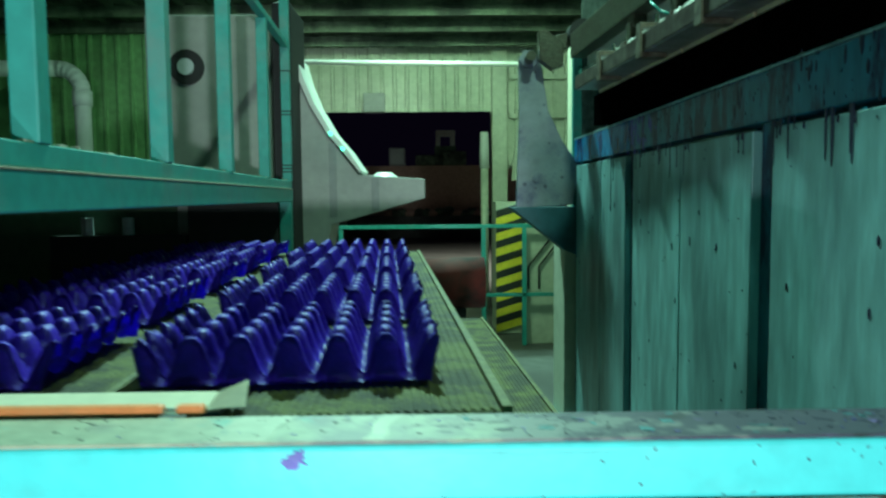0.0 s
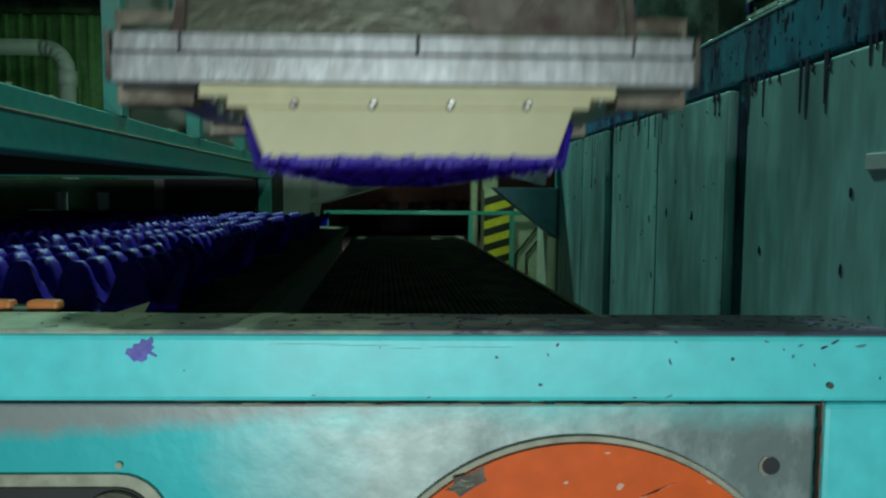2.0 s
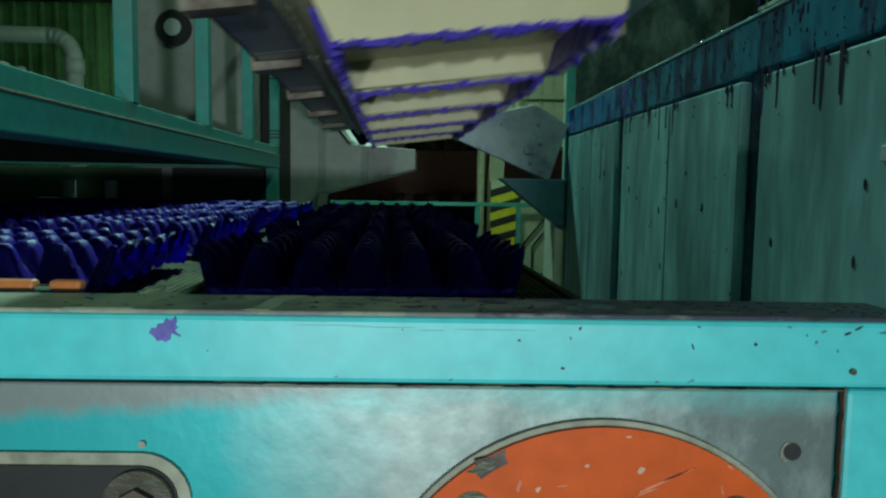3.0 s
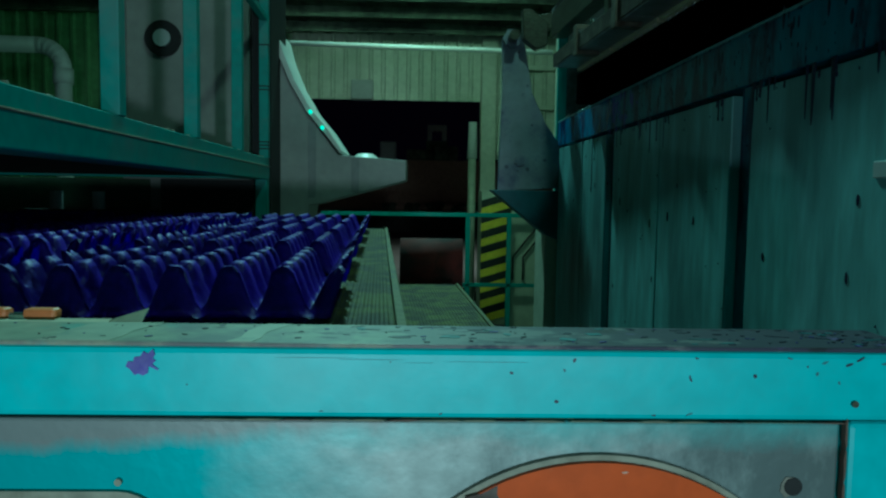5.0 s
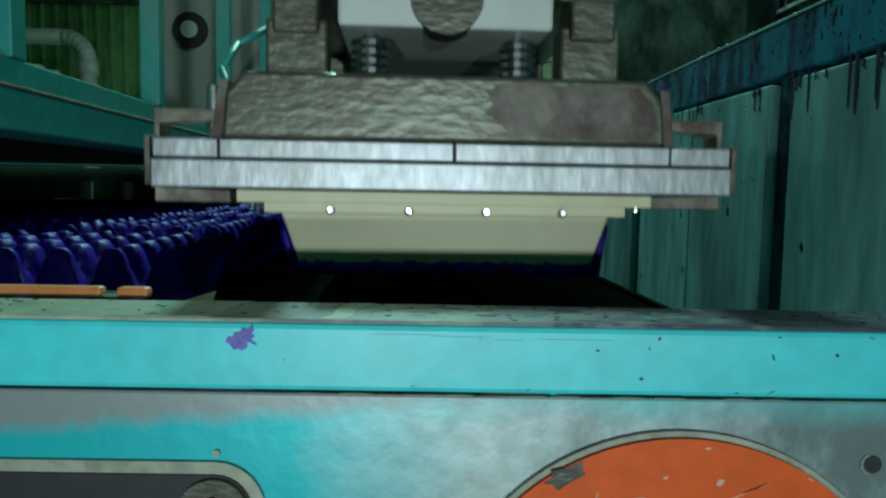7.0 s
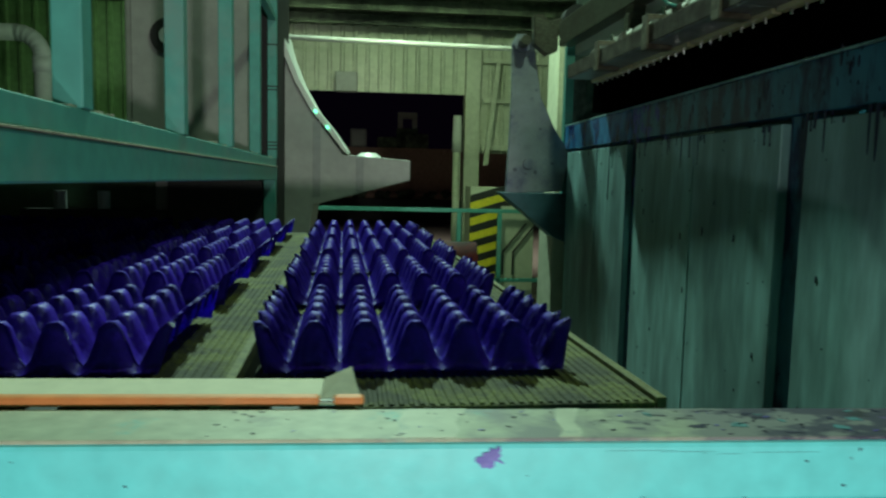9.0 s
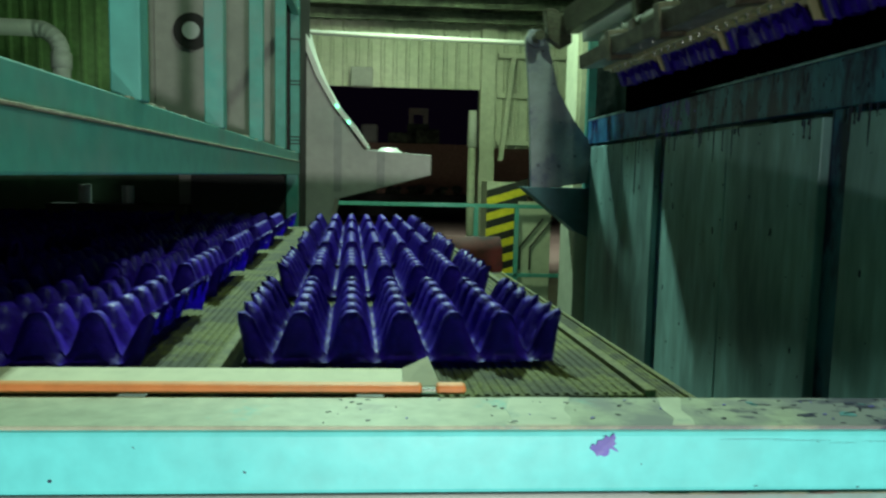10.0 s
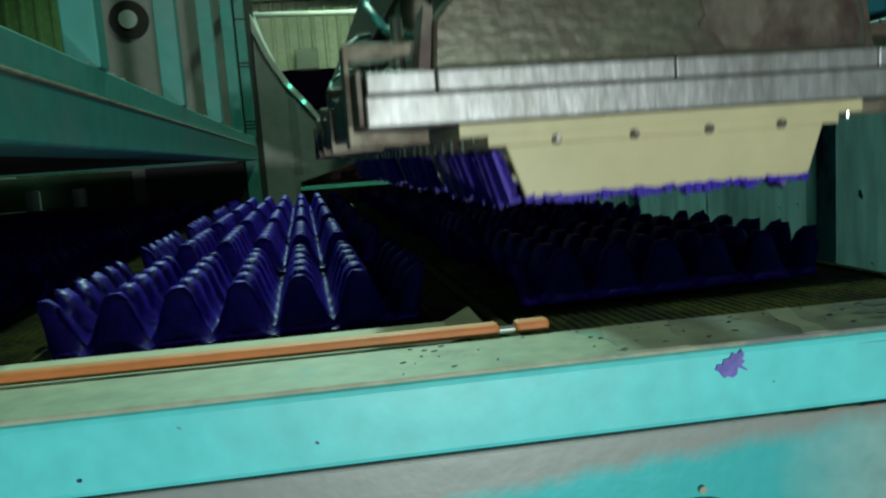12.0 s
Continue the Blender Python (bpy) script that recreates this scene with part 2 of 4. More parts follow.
def prism(bm, pts, a, b, axis="y", bevel=0.0):
    """A closed outline pushed along an axis from a to b."""
    b2 = bmesh.new()
    put = {"y": lambda p, s: (p[0], s, p[1]), "x": lambda p, s: (s, p[0], p[1]), "z": lambda p, s: (p[0], p[1], s)}[axis]
    lo = [b2.verts.new(put(p, a)) for p in pts]
    hi = [b2.verts.new(put(p, b)) for p in pts]
    b2.faces.new(lo)
    b2.faces.new(hi[::-1])
    for i in range(len(pts)):
        j = (i + 1) % len(pts)
        b2.faces.new((lo[j], lo[i], hi[i], hi[j]))
    bmesh.ops.recalc_face_normals(b2, faces=b2.faces[:])
    if bevel:
        bmesh.ops.bevel(b2, geom=b2.edges[:], offset=bevel, segments=2, affect="EDGES", profile=0.5)
    merge(bm, b2)
    return bm


def rod(bm, a, b, r, n=16, r2=None):
    a, b = Vector(a), Vector(b)
    b2 = bmesh.new()
    bmesh.ops.create_cone(b2, cap_ends=True, segments=n, radius1=r, radius2=r if r2 is None else r2, depth=(b - a).length)
    merge(bm, b2, Matrix.Translation((a + b) / 2) @ (b - a).to_track_quat("Z", "Y").to_matrix().to_4x4())
    return bm


def tube(bm, pts, r, n=12):
    """A bent tube through points, with rounded joints."""
    for p, q in zip(pts, pts[1:]):
        rod(bm, p, q, r, n)
    for p in pts[1:-1]:
        b2 = bmesh.new()
        bmesh.ops.create_uvsphere(b2, u_segments=n, v_segments=8, radius=r * 1.02)
        merge(bm, b2, Matrix.Translation(p))
    return bm


def mesh_of(name, bm, mat, smooth=False):
    me = bpy.data.meshes.new(name)
    bm.transform(Matrix.Scale(UNIT, 4))
    bm.to_mesh(me)
    bm.free()
    me.materials.append(mat)
    if smooth:
        for p in me.polygons:
            p.use_smooth = True
    return me


def part(name, bm, mat, parent=None, label="", smooth=False):
    ob = new(name, mesh_of(name, bm, mat, smooth))
    ob.parent = parent
    if label:
        tagged(ob, label)
    return ob


def thing(name, label, category, m=None, group="", kind=""):
    ob = new(name)
    if m is not None:
        ob.matrix_world = m
    return tagged(ob, label, category, group, kind)


def setting(name, bm, mat, label="", category="", smooth=False):
    ob = part(name, bm, mat, None, smooth=smooth)
    return tagged(ob, label, category, kind="structure")


SKEW = pose(0, 0, 0, 0, 0, 3.3)
GROUND = -0.34


def placed(x, y, z, turn=0.0):
    """A pose in the hall, from plan units."""
    return pose(x * UNIT, y * UNIT, z * UNIT, 0, 0, turn)

# ---- hall ----
setting("floor", box(bmesh.new(), -60, 60, -6, 90, GROUND - 0.1, GROUND), FLOOR, "grey stained concrete factory floor", "floor")


def corrugated(name, x0, x1, z0, z1, y, mat, label, pitch=0.16, axis="x"):
    """Trapezoid cladding with thickness, standing in a plane."""
    bm = bmesh.new()
    n = max(1, int((x1 - x0) / pitch))
    p = (x1 - x0) / n
    outline = []
    for i in range(n):
        a = x0 + i * p
        outline += [(a, 0.0), (a + 0.62 * p, 0.0), (a + 0.72 * p, -0.03), (a + 0.9 * p, -0.03)]
    outline.append((x1, 0.0))
    pts = outline + [(q, d + 0.012) for q, d in outline[::-1]]
    prism(bm, pts, z0, z1, "z")
    bm.transform(Matrix.Translation((0, y, 0)) if axis == "x" else Matrix.Translation((y, 0, 0)) @ Matrix.Rotation(math.pi / 2, 4, "Z"))
    return setting(name, bm, mat, label, "wall")


BACK = 9.0
corrugated("wall_back_top", -1.9, 0.98, 2.2, 3.1, BACK, CLAD, "pale corrugated sheet above the open gateway")
corrugated("wall_back_right", 1.12, 7.0, 1.46, 3.1, BACK, CLAD, "pale corrugated sheet wall with rails")
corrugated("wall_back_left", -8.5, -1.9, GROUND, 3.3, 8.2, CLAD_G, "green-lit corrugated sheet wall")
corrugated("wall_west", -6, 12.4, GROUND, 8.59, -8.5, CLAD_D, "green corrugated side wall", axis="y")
corrugated("wall_east", -6, 12.4, GROUND, 8.59, 7.0, CLAD_D, "dimmed corrugated side wall", axis="y")
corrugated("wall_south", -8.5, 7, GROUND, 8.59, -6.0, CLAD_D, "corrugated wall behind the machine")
roof = bmesh.new()
prism(roof, [(6.4, 3.385), (9.4, 3.0), (9.4, 3.05), (6.4, 3.435)], -8.6, 7.1, "x")
for i in range(60):
    b2 = bmesh.new()
    box(b2, -8.6 + i * 0.26, -8.52 + i * 0.26, 5.0, 7.95, -0.03, 0.0)
    merge(roof, b2, Matrix.Translation((0, 1.35, 4.03)) @ Matrix.Rotation(-math.atan2(2.0, 15.6), 4, "X"))
tagged(setting("ceiling", roof, ROOF, "dark ribbed sheet roof of the far bay", "ceiling"))
# High roof and upper wall are unseen, added in the dimmed colour.
setting("ceiling_high", box(bmesh.new(), -8.6, 7.1, -6.2, 12.6, 8.6, 8.7), CLAD_D, "unseen dark high sheet roof of the hall", "ceiling")
corrugated("wall_back_high", -8.6, 7.0, 3.6, 8.59, 12.5, CLAD_D, "unseen dark upper wall of the hall", 0.4)
for i, y in enumerate((6.6, 7.1, 7.6, 8.1, 8.6)):
    z = 5.0 - 2.0 * (y + 6.2) / 15.6 - 0.14
    setting("roof_purlin", box(bmesh.new(), -8.5, 7, y, y + 0.06, z, z + 0.12), ROOF, "dark steel roof purlin", "purlin")
setting("gate_post", box(bmesh.new(), 0.92, 1.12, BACK - 0.12, BACK + 0.1, GROUND, 3.0, 0.01), CLAD, "dull green steel post beside the gateway", "post")
setting("gate_brace", prism(bmesh.new(), [(1.16, 1.3), (1.22, 1.3), (1.36, 2.6), (1.3, 2.6)], BACK - 0.2, BACK - 0.12), CLAD, "pale slanting steel brace", "brace")
for z in (1.5, 2.1, 2.6):
    setting("wall_rail", box(bmesh.new(), 1.15, 3.4, BACK - 0.1, BACK - 0.04, z, z + 0.06), CLAD, "pale steel rail across the cladding", "rail")
setting("tie_tube", rod(bmesh.new(), (-1.02, 6.2, 2.335), (1.35, 6.2, 2.30), 0.022), WHITE, "bright steel tube across the hall", "tube", smooth=True)
setting("wall_box", box(bmesh.new(), -0.72, -0.45, BACK - 0.22, BACK - 0.06, 2.18, 2.42, 0.01), GREY, "grey box fixed to the cladding", "box")


def distant(bm):
    """Yard things stand well beyond the gateway."""
    c = Vector((0.12, -0.51, 1.02))
    for v in bm.verts:
        v.co = c + (v.co - c) * 2.2
        v.co.z = max(v.co.z, GROUND)
    return bm


setting("wall_low", distant(box(bmesh.new(), -1.9, 5.5, 11.4, 11.6, GROUND, 1.56, 0.0)), PINK, "pink rendered yard wall outside", "wall")


# ---- outside the gateway ----
for x0, x1, z1, mat, nm, lab in ((-0.55, -0.28, 1.86, GREY, "water_tank", "pale grey tank standing on the yard wall"), (-0.12, 0.3, 1.74, ROOF, "crate", "dark crate on the yard wall"), (0.32, 0.72, 1.80, ROOF, "crate", "dark crate on the yard wall")):
    t_ = thing(nm, lab, "box")
    bm = distant(box(bmesh.new(), x0, x1, 11.42, 11.58, 1.561, z1, 0.03))
    part("body", bm, mat, t_)
hut = thing("white_hut", "small white hut with a dark opening", "hut")
hb = bmesh.new()
for a in ((0.22, 0.30, 1.9, 2.12), (0.46, 0.54, 1.9, 2.06), (0.22, 0.54, 2.06, 2.16)):
    box(hb, a[0], a[1], 11.7, 11.9, a[2], a[3], 0.01)
part("hut_wall", distant(hb), WHITE, hut)
part("hut_base", distant(box(bmesh.new(), 0.2, 0.56, 11.7, 11.9, GROUND, 1.9, 0.01)), ROOF, hut)
pole = thing("lamp_pole", "pale post with a rounded head by the gateway", "post")
part("shaft", rod(bmesh.new(), (0.80, 8.6, GROUND), (0.80, 8.6, 1.45), 0.05, 14), CLAD, pole, smooth=True)
part("head", rod(bmesh.new(), (0.80, 8.6, 1.45), (0.80, 8.6, 1.9), 0.065, 14, 0.05), WHITE, pole, smooth=True)
heap = thing("rubble_heap", "row of dark stones at the foot of the yard wall", "stones")
hb = random.Random(3)
for k in range(14):
    b2 = bmesh.new()
    bmesh.ops.create_icosphere(b2, subdivisions=2, radius=0.1)
    for v in b2.verts:
        v.co *= 1 + hb.uniform(-0.18, 0.18)
    st = bmesh.new()
    merge(st, b2, Matrix.Translation((-0.55 + k * 0.12 + hb.uniform(-0.03, 0.03), 11.2, 0.80 + hb.uniform(-0.02, 0.03))) @ Matrix.Diagonal((1.0, 0.8, 0.7, 1)))
    part("stone", distant(st), ROOF if k % 3 else PINK, heap)
part("ledge", distant(box(bmesh.new(), -1.2, 1.4, 11.05, 11.39, GROUND, 0.75, 0.01)), FLOOR, heap)

# ---- front frame of the conveyor ----
front = thing("conveyor_end", "bright turquoise painted steel end frame of the conveyor", "machine frame")
part("top_beam", box(bmesh.new(), -1.6, 0.553, 0.0, 0.078, 0.848, 0.897, 0.004), TEAL, front)
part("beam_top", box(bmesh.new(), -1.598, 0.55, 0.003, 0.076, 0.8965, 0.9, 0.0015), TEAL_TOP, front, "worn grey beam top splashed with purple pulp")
part("post", box(bmesh.new(), 0.496, 0.553, 0.001, 0.078, GROUND, 0.847, 0.004), TEAL, front)
part("post", box(bmesh.new(), -1.6, -1.54, 0.001, 0.078, GROUND, 0.847, 0.004), TEAL, front)
part("side_plate", box(bmesh.new(), -1.54, 0.492, 0.006, 0.014, 0.40, 0.845, 0.002), PLATE, front, "scraped grey and turquoise steel plate")
disc = bmesh.new()
rod(disc, (0.318, -0.004, 0.6455), (0.318, 0.01, 0.6455), 0.173, 96)
cover = part("bearing_cover", disc, ORANGE, front, "scratched orange round bearing cover")
ring = bmesh.new()
rod(ring, (0.318, 0.0005, 0.6455), (0.318, 0.012, 0.6455), 0.1772, 96)
part("ring", ring, WORN, front, "worn grey rim round the cover")
for a in (48, 131, 229, 312):
    c = (0.318 + 0.146 * math.cos(radians(a)), 0.6455 + 0.146 * math.sin(radians(a)))
    part("recess", rod(bmesh.new(), (c[0], -0.0048, c[1]), (c[0], 0.0, c[1]), 0.0145, 24), CAST, cover, "worn bolt recess")
    part("bolt", rod(bmesh.new(), (c[0], -0.009, c[1]), (c[0], -0.003, c[1]), 0.010, 6), STEEL, cover)
rs = random.Random(8)


def fleck(x, z, w, h, y0, y1, turn=0.0):
    """A ragged flake or scratch standing just proud of a face."""
    bm = bmesh.new()
    n = 9
    pts = []
    for k in range(n):
        a = 2 * math.pi * k / n
        q = rs.uniform(0.55, 1.1)
        u, v = w * q * math.cos(a), h * q * math.sin(a)
        pts.append((x + u * math.cos(turn) - v * math.sin(turn), z + u * math.sin(turn) + v * math.cos(turn)))
    return prism(bm, pts, y0, y1)


part("paint_chip", fleck(0.234, 0.7905, 0.0185, 0.0085, -0.0044, -0.001, 0.42), GRIME, cover, "black edge where the paint is gone")
part("paint_chip", fleck(0.230, 0.7878, 0.0135, 0.0062, -0.0048, -0.001, 0.42), CAST, cover, "bare grey metal")
PALE = material("bare_primer", (0.66, 0.38, 0.27), 0.6, 0, 60, 0.15, 0.1)
SCUFF = material("orange_scuff", (0.66, 0.20, 0.09), 0.5, 0, 60, 0.2, 0.1)
for x, z, w, h, a in ((0.305, 0.790, 0.002, 0.0016, 0), (0.345, 0.787, 0.0035, 0.003, 0.5), (0.36, 0.778, 0.022, 0.0012, 0.45), (0.372, 0.784, 0.014, 0.0008, 0.4), (0.35, 0.771, 0.012, 0.0008, 0.4),
                      (0.288, 0.775, 0.007, 0.0008, 0.1), (0.27, 0.772, 0.003, 0.002, 1.0), (0.41, 0.79, 0.004, 0.0014, -0.6), (0.425, 0.762, 0.005, 0.001, -1.1), (0.405, 0.772, 0.006, 0.001, -1.3),
                      (0.335, 0.812, 0.0025, 0.0009, 0.0), (0.318, 0.758, 0.0018, 0.0014, 0), (0.295, 0.757, 0.009, 0.0007, 0.2), (0.256, 0.775, 0.006, 0.002, 1.4), (0.44, 0.748, 0.006, 0.0018, -0.9)):
    part("scratch", fleck(x, z, w, h, -0.0046, -0.003, a), PALE if w < 0.0036 else SCUFF, cover)
for x, z in ((0.459, 0.798), (0.459, 0.56)):
    part("washer_mark", fleck(x - 0.0005, z, 0.0082, 0.0082, 0.0048, 0.0065), DULL, front)
    part("bolt_hole", rod(bmesh.new(), (x + 0.0005, 0.0042, z + 0.0005), (x + 0.0005, 0.007, z + 0.0005), 0.0066, 20), DARK, front)
OLIVE = material("dirty_sealant", (0.16, 0.17, 0.11), 0.6, 0, 60, 0.3, 0.2)
for k in range(8, 26):
    x = -0.16 + k * 0.0252
    part("rust_line", fleck(x + 0.0126, 0.8462, 0.0165, rs.uniform(0.0003, 0.0010), 0.0012, 0.006), RUST if k % 3 == 1 else OLIVE, front)
for k in range(9):
    part("rust_line", fleck(0.494, 0.84 - k * 0.024, 0.0011, 0.015, 0.0005, 0.006), RUST, front)
part("rivet", rod(bmesh.new(), (-0.0195, 0.003, 0.8), (-0.0195, 0.008, 0.8), 0.0026, 12), WORN, front)
part("rivet", rod(bmesh.new(), (0.4975, -0.0025, 0.861), (0.4975, 0.002, 0.861), 0.0024, 12), CAST, front)
def pill(x0, xc, zc, r, y0, y1):
    """A slot-shaped plate: straight, with one round end."""
    arc = [(xc + r * math.sin(radians(a)), zc + r * math.cos(radians(a))) for a in range(0, 181, 12)]
    return prism(bmesh.new(), [(x0, zc + r)] + arc + [(x0, zc - r)], y0, y1)


part("slot_rim", pill(-0.62, -0.02, 0.758, 0.036, 0.002, 0.012), WORN, front, "worn pale rim of the tension slot")
part("slot", pill(-0.6, -0.02, 0.758, 0.027, -0.0005, 0.004), DARK, front)
part("slot_bolt", rod(bmesh.new(), (-0.02, -0.006, 0.758), (-0.02, 0.003, 0.758), 0.0255, 40), CAST, front)
part("bolt_head", rod(bmesh.new(), (-0.02, -0.012, 0.758), (-0.02, -0.0061, 0.758), 0.014, 6), RUST, front)
rng = random.Random(4)
SPECK = material("old_teal_speck", (0.05, 0.20, 0.24), 0.5, 0, 60, 0.2, 0.1)
for x, z, w, h in ((0.254, 0.881, 0.0032, 0.0022), (0.286, 0.861, 0.003, 0.0026), (0.298, 0.8905, 0.0022, 0.0035), (0.291, 0.883, 0.0018, 0.003), (0.38, 0.878, 0.0016, 0.006), (0.426, 0.88, 0.003, 0.0032),
                   (0.384, 0.8925, 0.003, 0.0012), (0.45, 0.893, 0.004, 0.0015), (0.475, 0.89, 0.005, 0.0022), (0.493, 0.889, 0.006, 0.002), (0.47, 0.882, 0.002, 0.0035), (0.486, 0.876, 0.0016, 0.003),
                   (0.5, 0.8925, 0.008, 0.0016), (0.52, 0.89, 0.009, 0.0022), (0.463, 0.887, 0.0014, 0.002), (0.535, 0.866, 0.0015, 0.003), (0.54, 0.88, 0.0014, 0.0024), (0.122, 0.853, 0.004, 0.0008), (0.205, 0.8515, 0.003, 0.0012),
                   (0.38, 0.8525, 0.006, 0.0012), (0.355, 0.8515, 0.003, 0.0012), (0.03, 0.871, 0.0015, 0.001), (-0.27, 0.866, 0.003, 0.002), (-0.41, 0.86, 0.003, 0.003), (-0.35, 0.885, 0.003, 0.001), (0.17, 0.888, 0.0012, 0.001)):
    part("paint_chip", fleck(x, z, 0.55 * w, 0.55 * h, -0.0003, 0.001, rng.uniform(-0.6, 0.6)), PURPLE_DARK if rng.random() < 0.6 else SPECK, front)
for x, z, w in ((0.115, 0.8905, 0.03), (0.16, 0.8895, 0.026), (0.235, 0.8885, 0.035), (0.19, 0.8875, 0.012)):
    part("scratch", fleck(x, z, w, 0.00022, -0.0003, 0.001), SPECK, front)
splash = bmesh.new()
prism(splash, [(-0.011, 0.8835), (-0.0095, 0.887), (-0.006, 0.8868), (-0.005, 0.890), (-0.001, 0.8905), (0.001, 0.894), (0.004, 0.8925), (0.0075, 0.8955), (0.009, 0.892), (0.0075, 0.889), (0.0095, 0.8878), (0.007, 0.885),
               (0.0112, 0.8818), (0.0108, 0.881), (0.0045, 0.8838), (0.004, 0.879), (0.0008, 0.8772), (-0.0025, 0.8785), (-0.005, 0.8775), (-0.008, 0.8815)], -0.0012, 0.0)
part("pulp_splash", splash, PURPLE_STAIN, front, "small purple splash of pulp")

WIPED = material("wiped_paint", (0.42, 0.43, 0.35), 0.5, 0, 50, 0.15, 0.1, (0.25, 0.3, 0.28), 30, (0.5, 0.62))
for x, w in ((0.055, 0.018), (-0.075, 0.05)):
    part("wiped_mark", prism(bmesh.new(), [(x, 0.005), (x + w, 0.005), (x + w + 0.004, 0.02), (x + w + 0.003, 0.04), (x + w + 0.016, 0.075), (x + 0.014, 0.075), (x + 0.006, 0.045), (x + 0.007, 0.02)], 0.899, 0.9003, "z"), WIPED, front, "pale wiped streak")
for k in range(46):
    x, y = 0.545 - 0.42 * rng.random() ** 1.4, rng.uniform(0.006, 0.074)
    sp = fleck(0.0, 0.0, 0.003 + 0.009 * rng.random() ** 2, 0.0015 + 0.005 * rng.random() ** 2, 0.0, 0.0004, rng.uniform(-0.5, 0.5))
    sp.transform(Matrix.Translation((x, min(0.068, max(0.012, y)), 0.9003)) @ Matrix.Rotation(-math.pi / 2, 4, "X"))
    part("pulp_blot", sp, PURPLE_DARK if k % 3 else SPECK, front)
for k in range(110):
    x, y = 0.53 - 0.75 * rng.random() ** 1.7, rng.uniform(0.008, 0.072)
    w, h = 0.0006 + 0.0036 * rng.random() ** 2, 0.0005 + 0.0012 * rng.random()
    sp = fleck(0.0, 0.0, w, h, 0.0, 0.0005, rng.uniform(-0.5, 0.5))
    sp.transform(Matrix.Translation((x, y, 0.9006)) @ Matrix.Rotation(-math.pi / 2, 4, "X"))
    part("pulp_speck", sp, PURPLE_DARK if k % 4 else PURPLE_STAIN, front)
strip = thing("rubber_strip", "orange plastic strip lying along the beam", "strip")
STRIP = material("orange_plastic", (0.80, 0.25, 0.08), 0.5, 0, 60, 0.12, 0.1, (0.66, 0.34, 0.16), 9, (0.5, 0.7))
part("strip", box(bmesh.new(), -0.9, -0.136, 0.080, 0.093, 0.9, 0.909, 0.003), STRIP, strip)
part("strip_end", box(bmesh.new(), -0.124, -0.098, 0.080, 0.093, 0.9, 0.909, 0.003), STRIP, strip)
part("joint", box(bmesh.new(), -0.137, -0.122, 0.083, 0.09, 0.9, 0.905, 0.001), STEEL, strip)
ledge = thing("end_ledge", "dark steel ledge before the conveyor belt", "ledge")
part("ledge_plate", box(bmesh.new(), -0.74, -0.135, 0.256, 0.312, 0.847, 0.851, 0.001), DARK, ledge)
for x in (-0.72, -0.45, -0.2):
    part("ledge_bracket", box(bmesh.new(), x, x + 0.03, 0.079, 0.2555, 0.847, 0.8505, 0.001), DARK, ledge)
tape = thing("paper_tape", "creased cream paper tape lying on the ledge", "tape")
tp = bmesh.new()
prism(tp, [(0.256, 0.8525), (0.27, 0.8545), (0.310, 0.8600), (0.310, 0.8615), (0.27, 0.8560), (0.256, 0.8540)], -0.72, -0.150, "x")
part("tape_band", tp, TAPE, tape)
fl = bmesh.new()
q = [fl.verts.new(v) for v in ((-0.1495, 0.256, 0.8535), (-0.1495, 0.314, 0.8612), (-0.119, 0.335, 0.8700), (-0.107, 0.265, 0.8545), (-0.128, 0.262, 0.8548))]
fl.faces.new((q[0], q[4], q[2], q[1]))
fl.faces.new((q[4], q[3], q[2]))
bmesh.ops.solidify(fl, geom=fl.faces[:], thickness=0.0012)
part("tape_flap", fl, TAPE, tape, "end of the tape folded up")


# ---- conveyor panels and trays ----
UNIT = 1.0  # the conveyor, the trays and the mould are given in metres


def belt_at(t):
    """How far the conveyor has gone."""
    return 0.08 * t


BELT_Z = 0.615
ROW_STEP = 0.365
ROW_Y = [0.30 + ROW_STEP * i for i in range(5)]


def panel_mesh():
    bm = bmesh.new()
    box(bm, -0.165, 0.188, 0.0, 1.92, -0.010, 0.0, 0.002)
    for i in range(41):
        x = -0.163 + i * 0.0085
        prism(bm, [(x, 0.0), (x + 0.0012, 0.0013), (x + 0.0042, 0.0013), (x + 0.0054, 0.0)], 0.003, 1.917)
    return mesh_of("belt_mesh", bm, BELT)


def edge_mesh():
    bm = bmesh.new()
    box(bm, 0.1885, 0.198, 0.0, 1.92, -0.012, 0.004, 0.001)
    return mesh_of("belt_edge", bm, BELT_EDGE)


# Black strip hung under each panel, painting the dark gap beside it.
def gap_shade_mesh():
    bm = bmesh.new()
    box(bm, 0.172, 0.178, 0.05, 1.87, -0.13, -0.0125, 0.001)
    return mesh_of("gap_shade", bm, DARK)


PANEL, EDGE, GAP_SHADE = panel_mesh(), edge_mesh(), gap_shade_mesh()


def belt_panel(x):
    ob = thing("belt_platform", "brown woven mesh conveyor panel with wet marks", "platform", group="conveyor platforms")
    for nm, me in (("mesh", PANEL), ("edge_strip", EDGE), ("gap_shade", GAP_SHADE)):
        o = new(nm, me)
        o.parent = ob
    return ob


CELL, ROWP = 0.0485, 0.0485


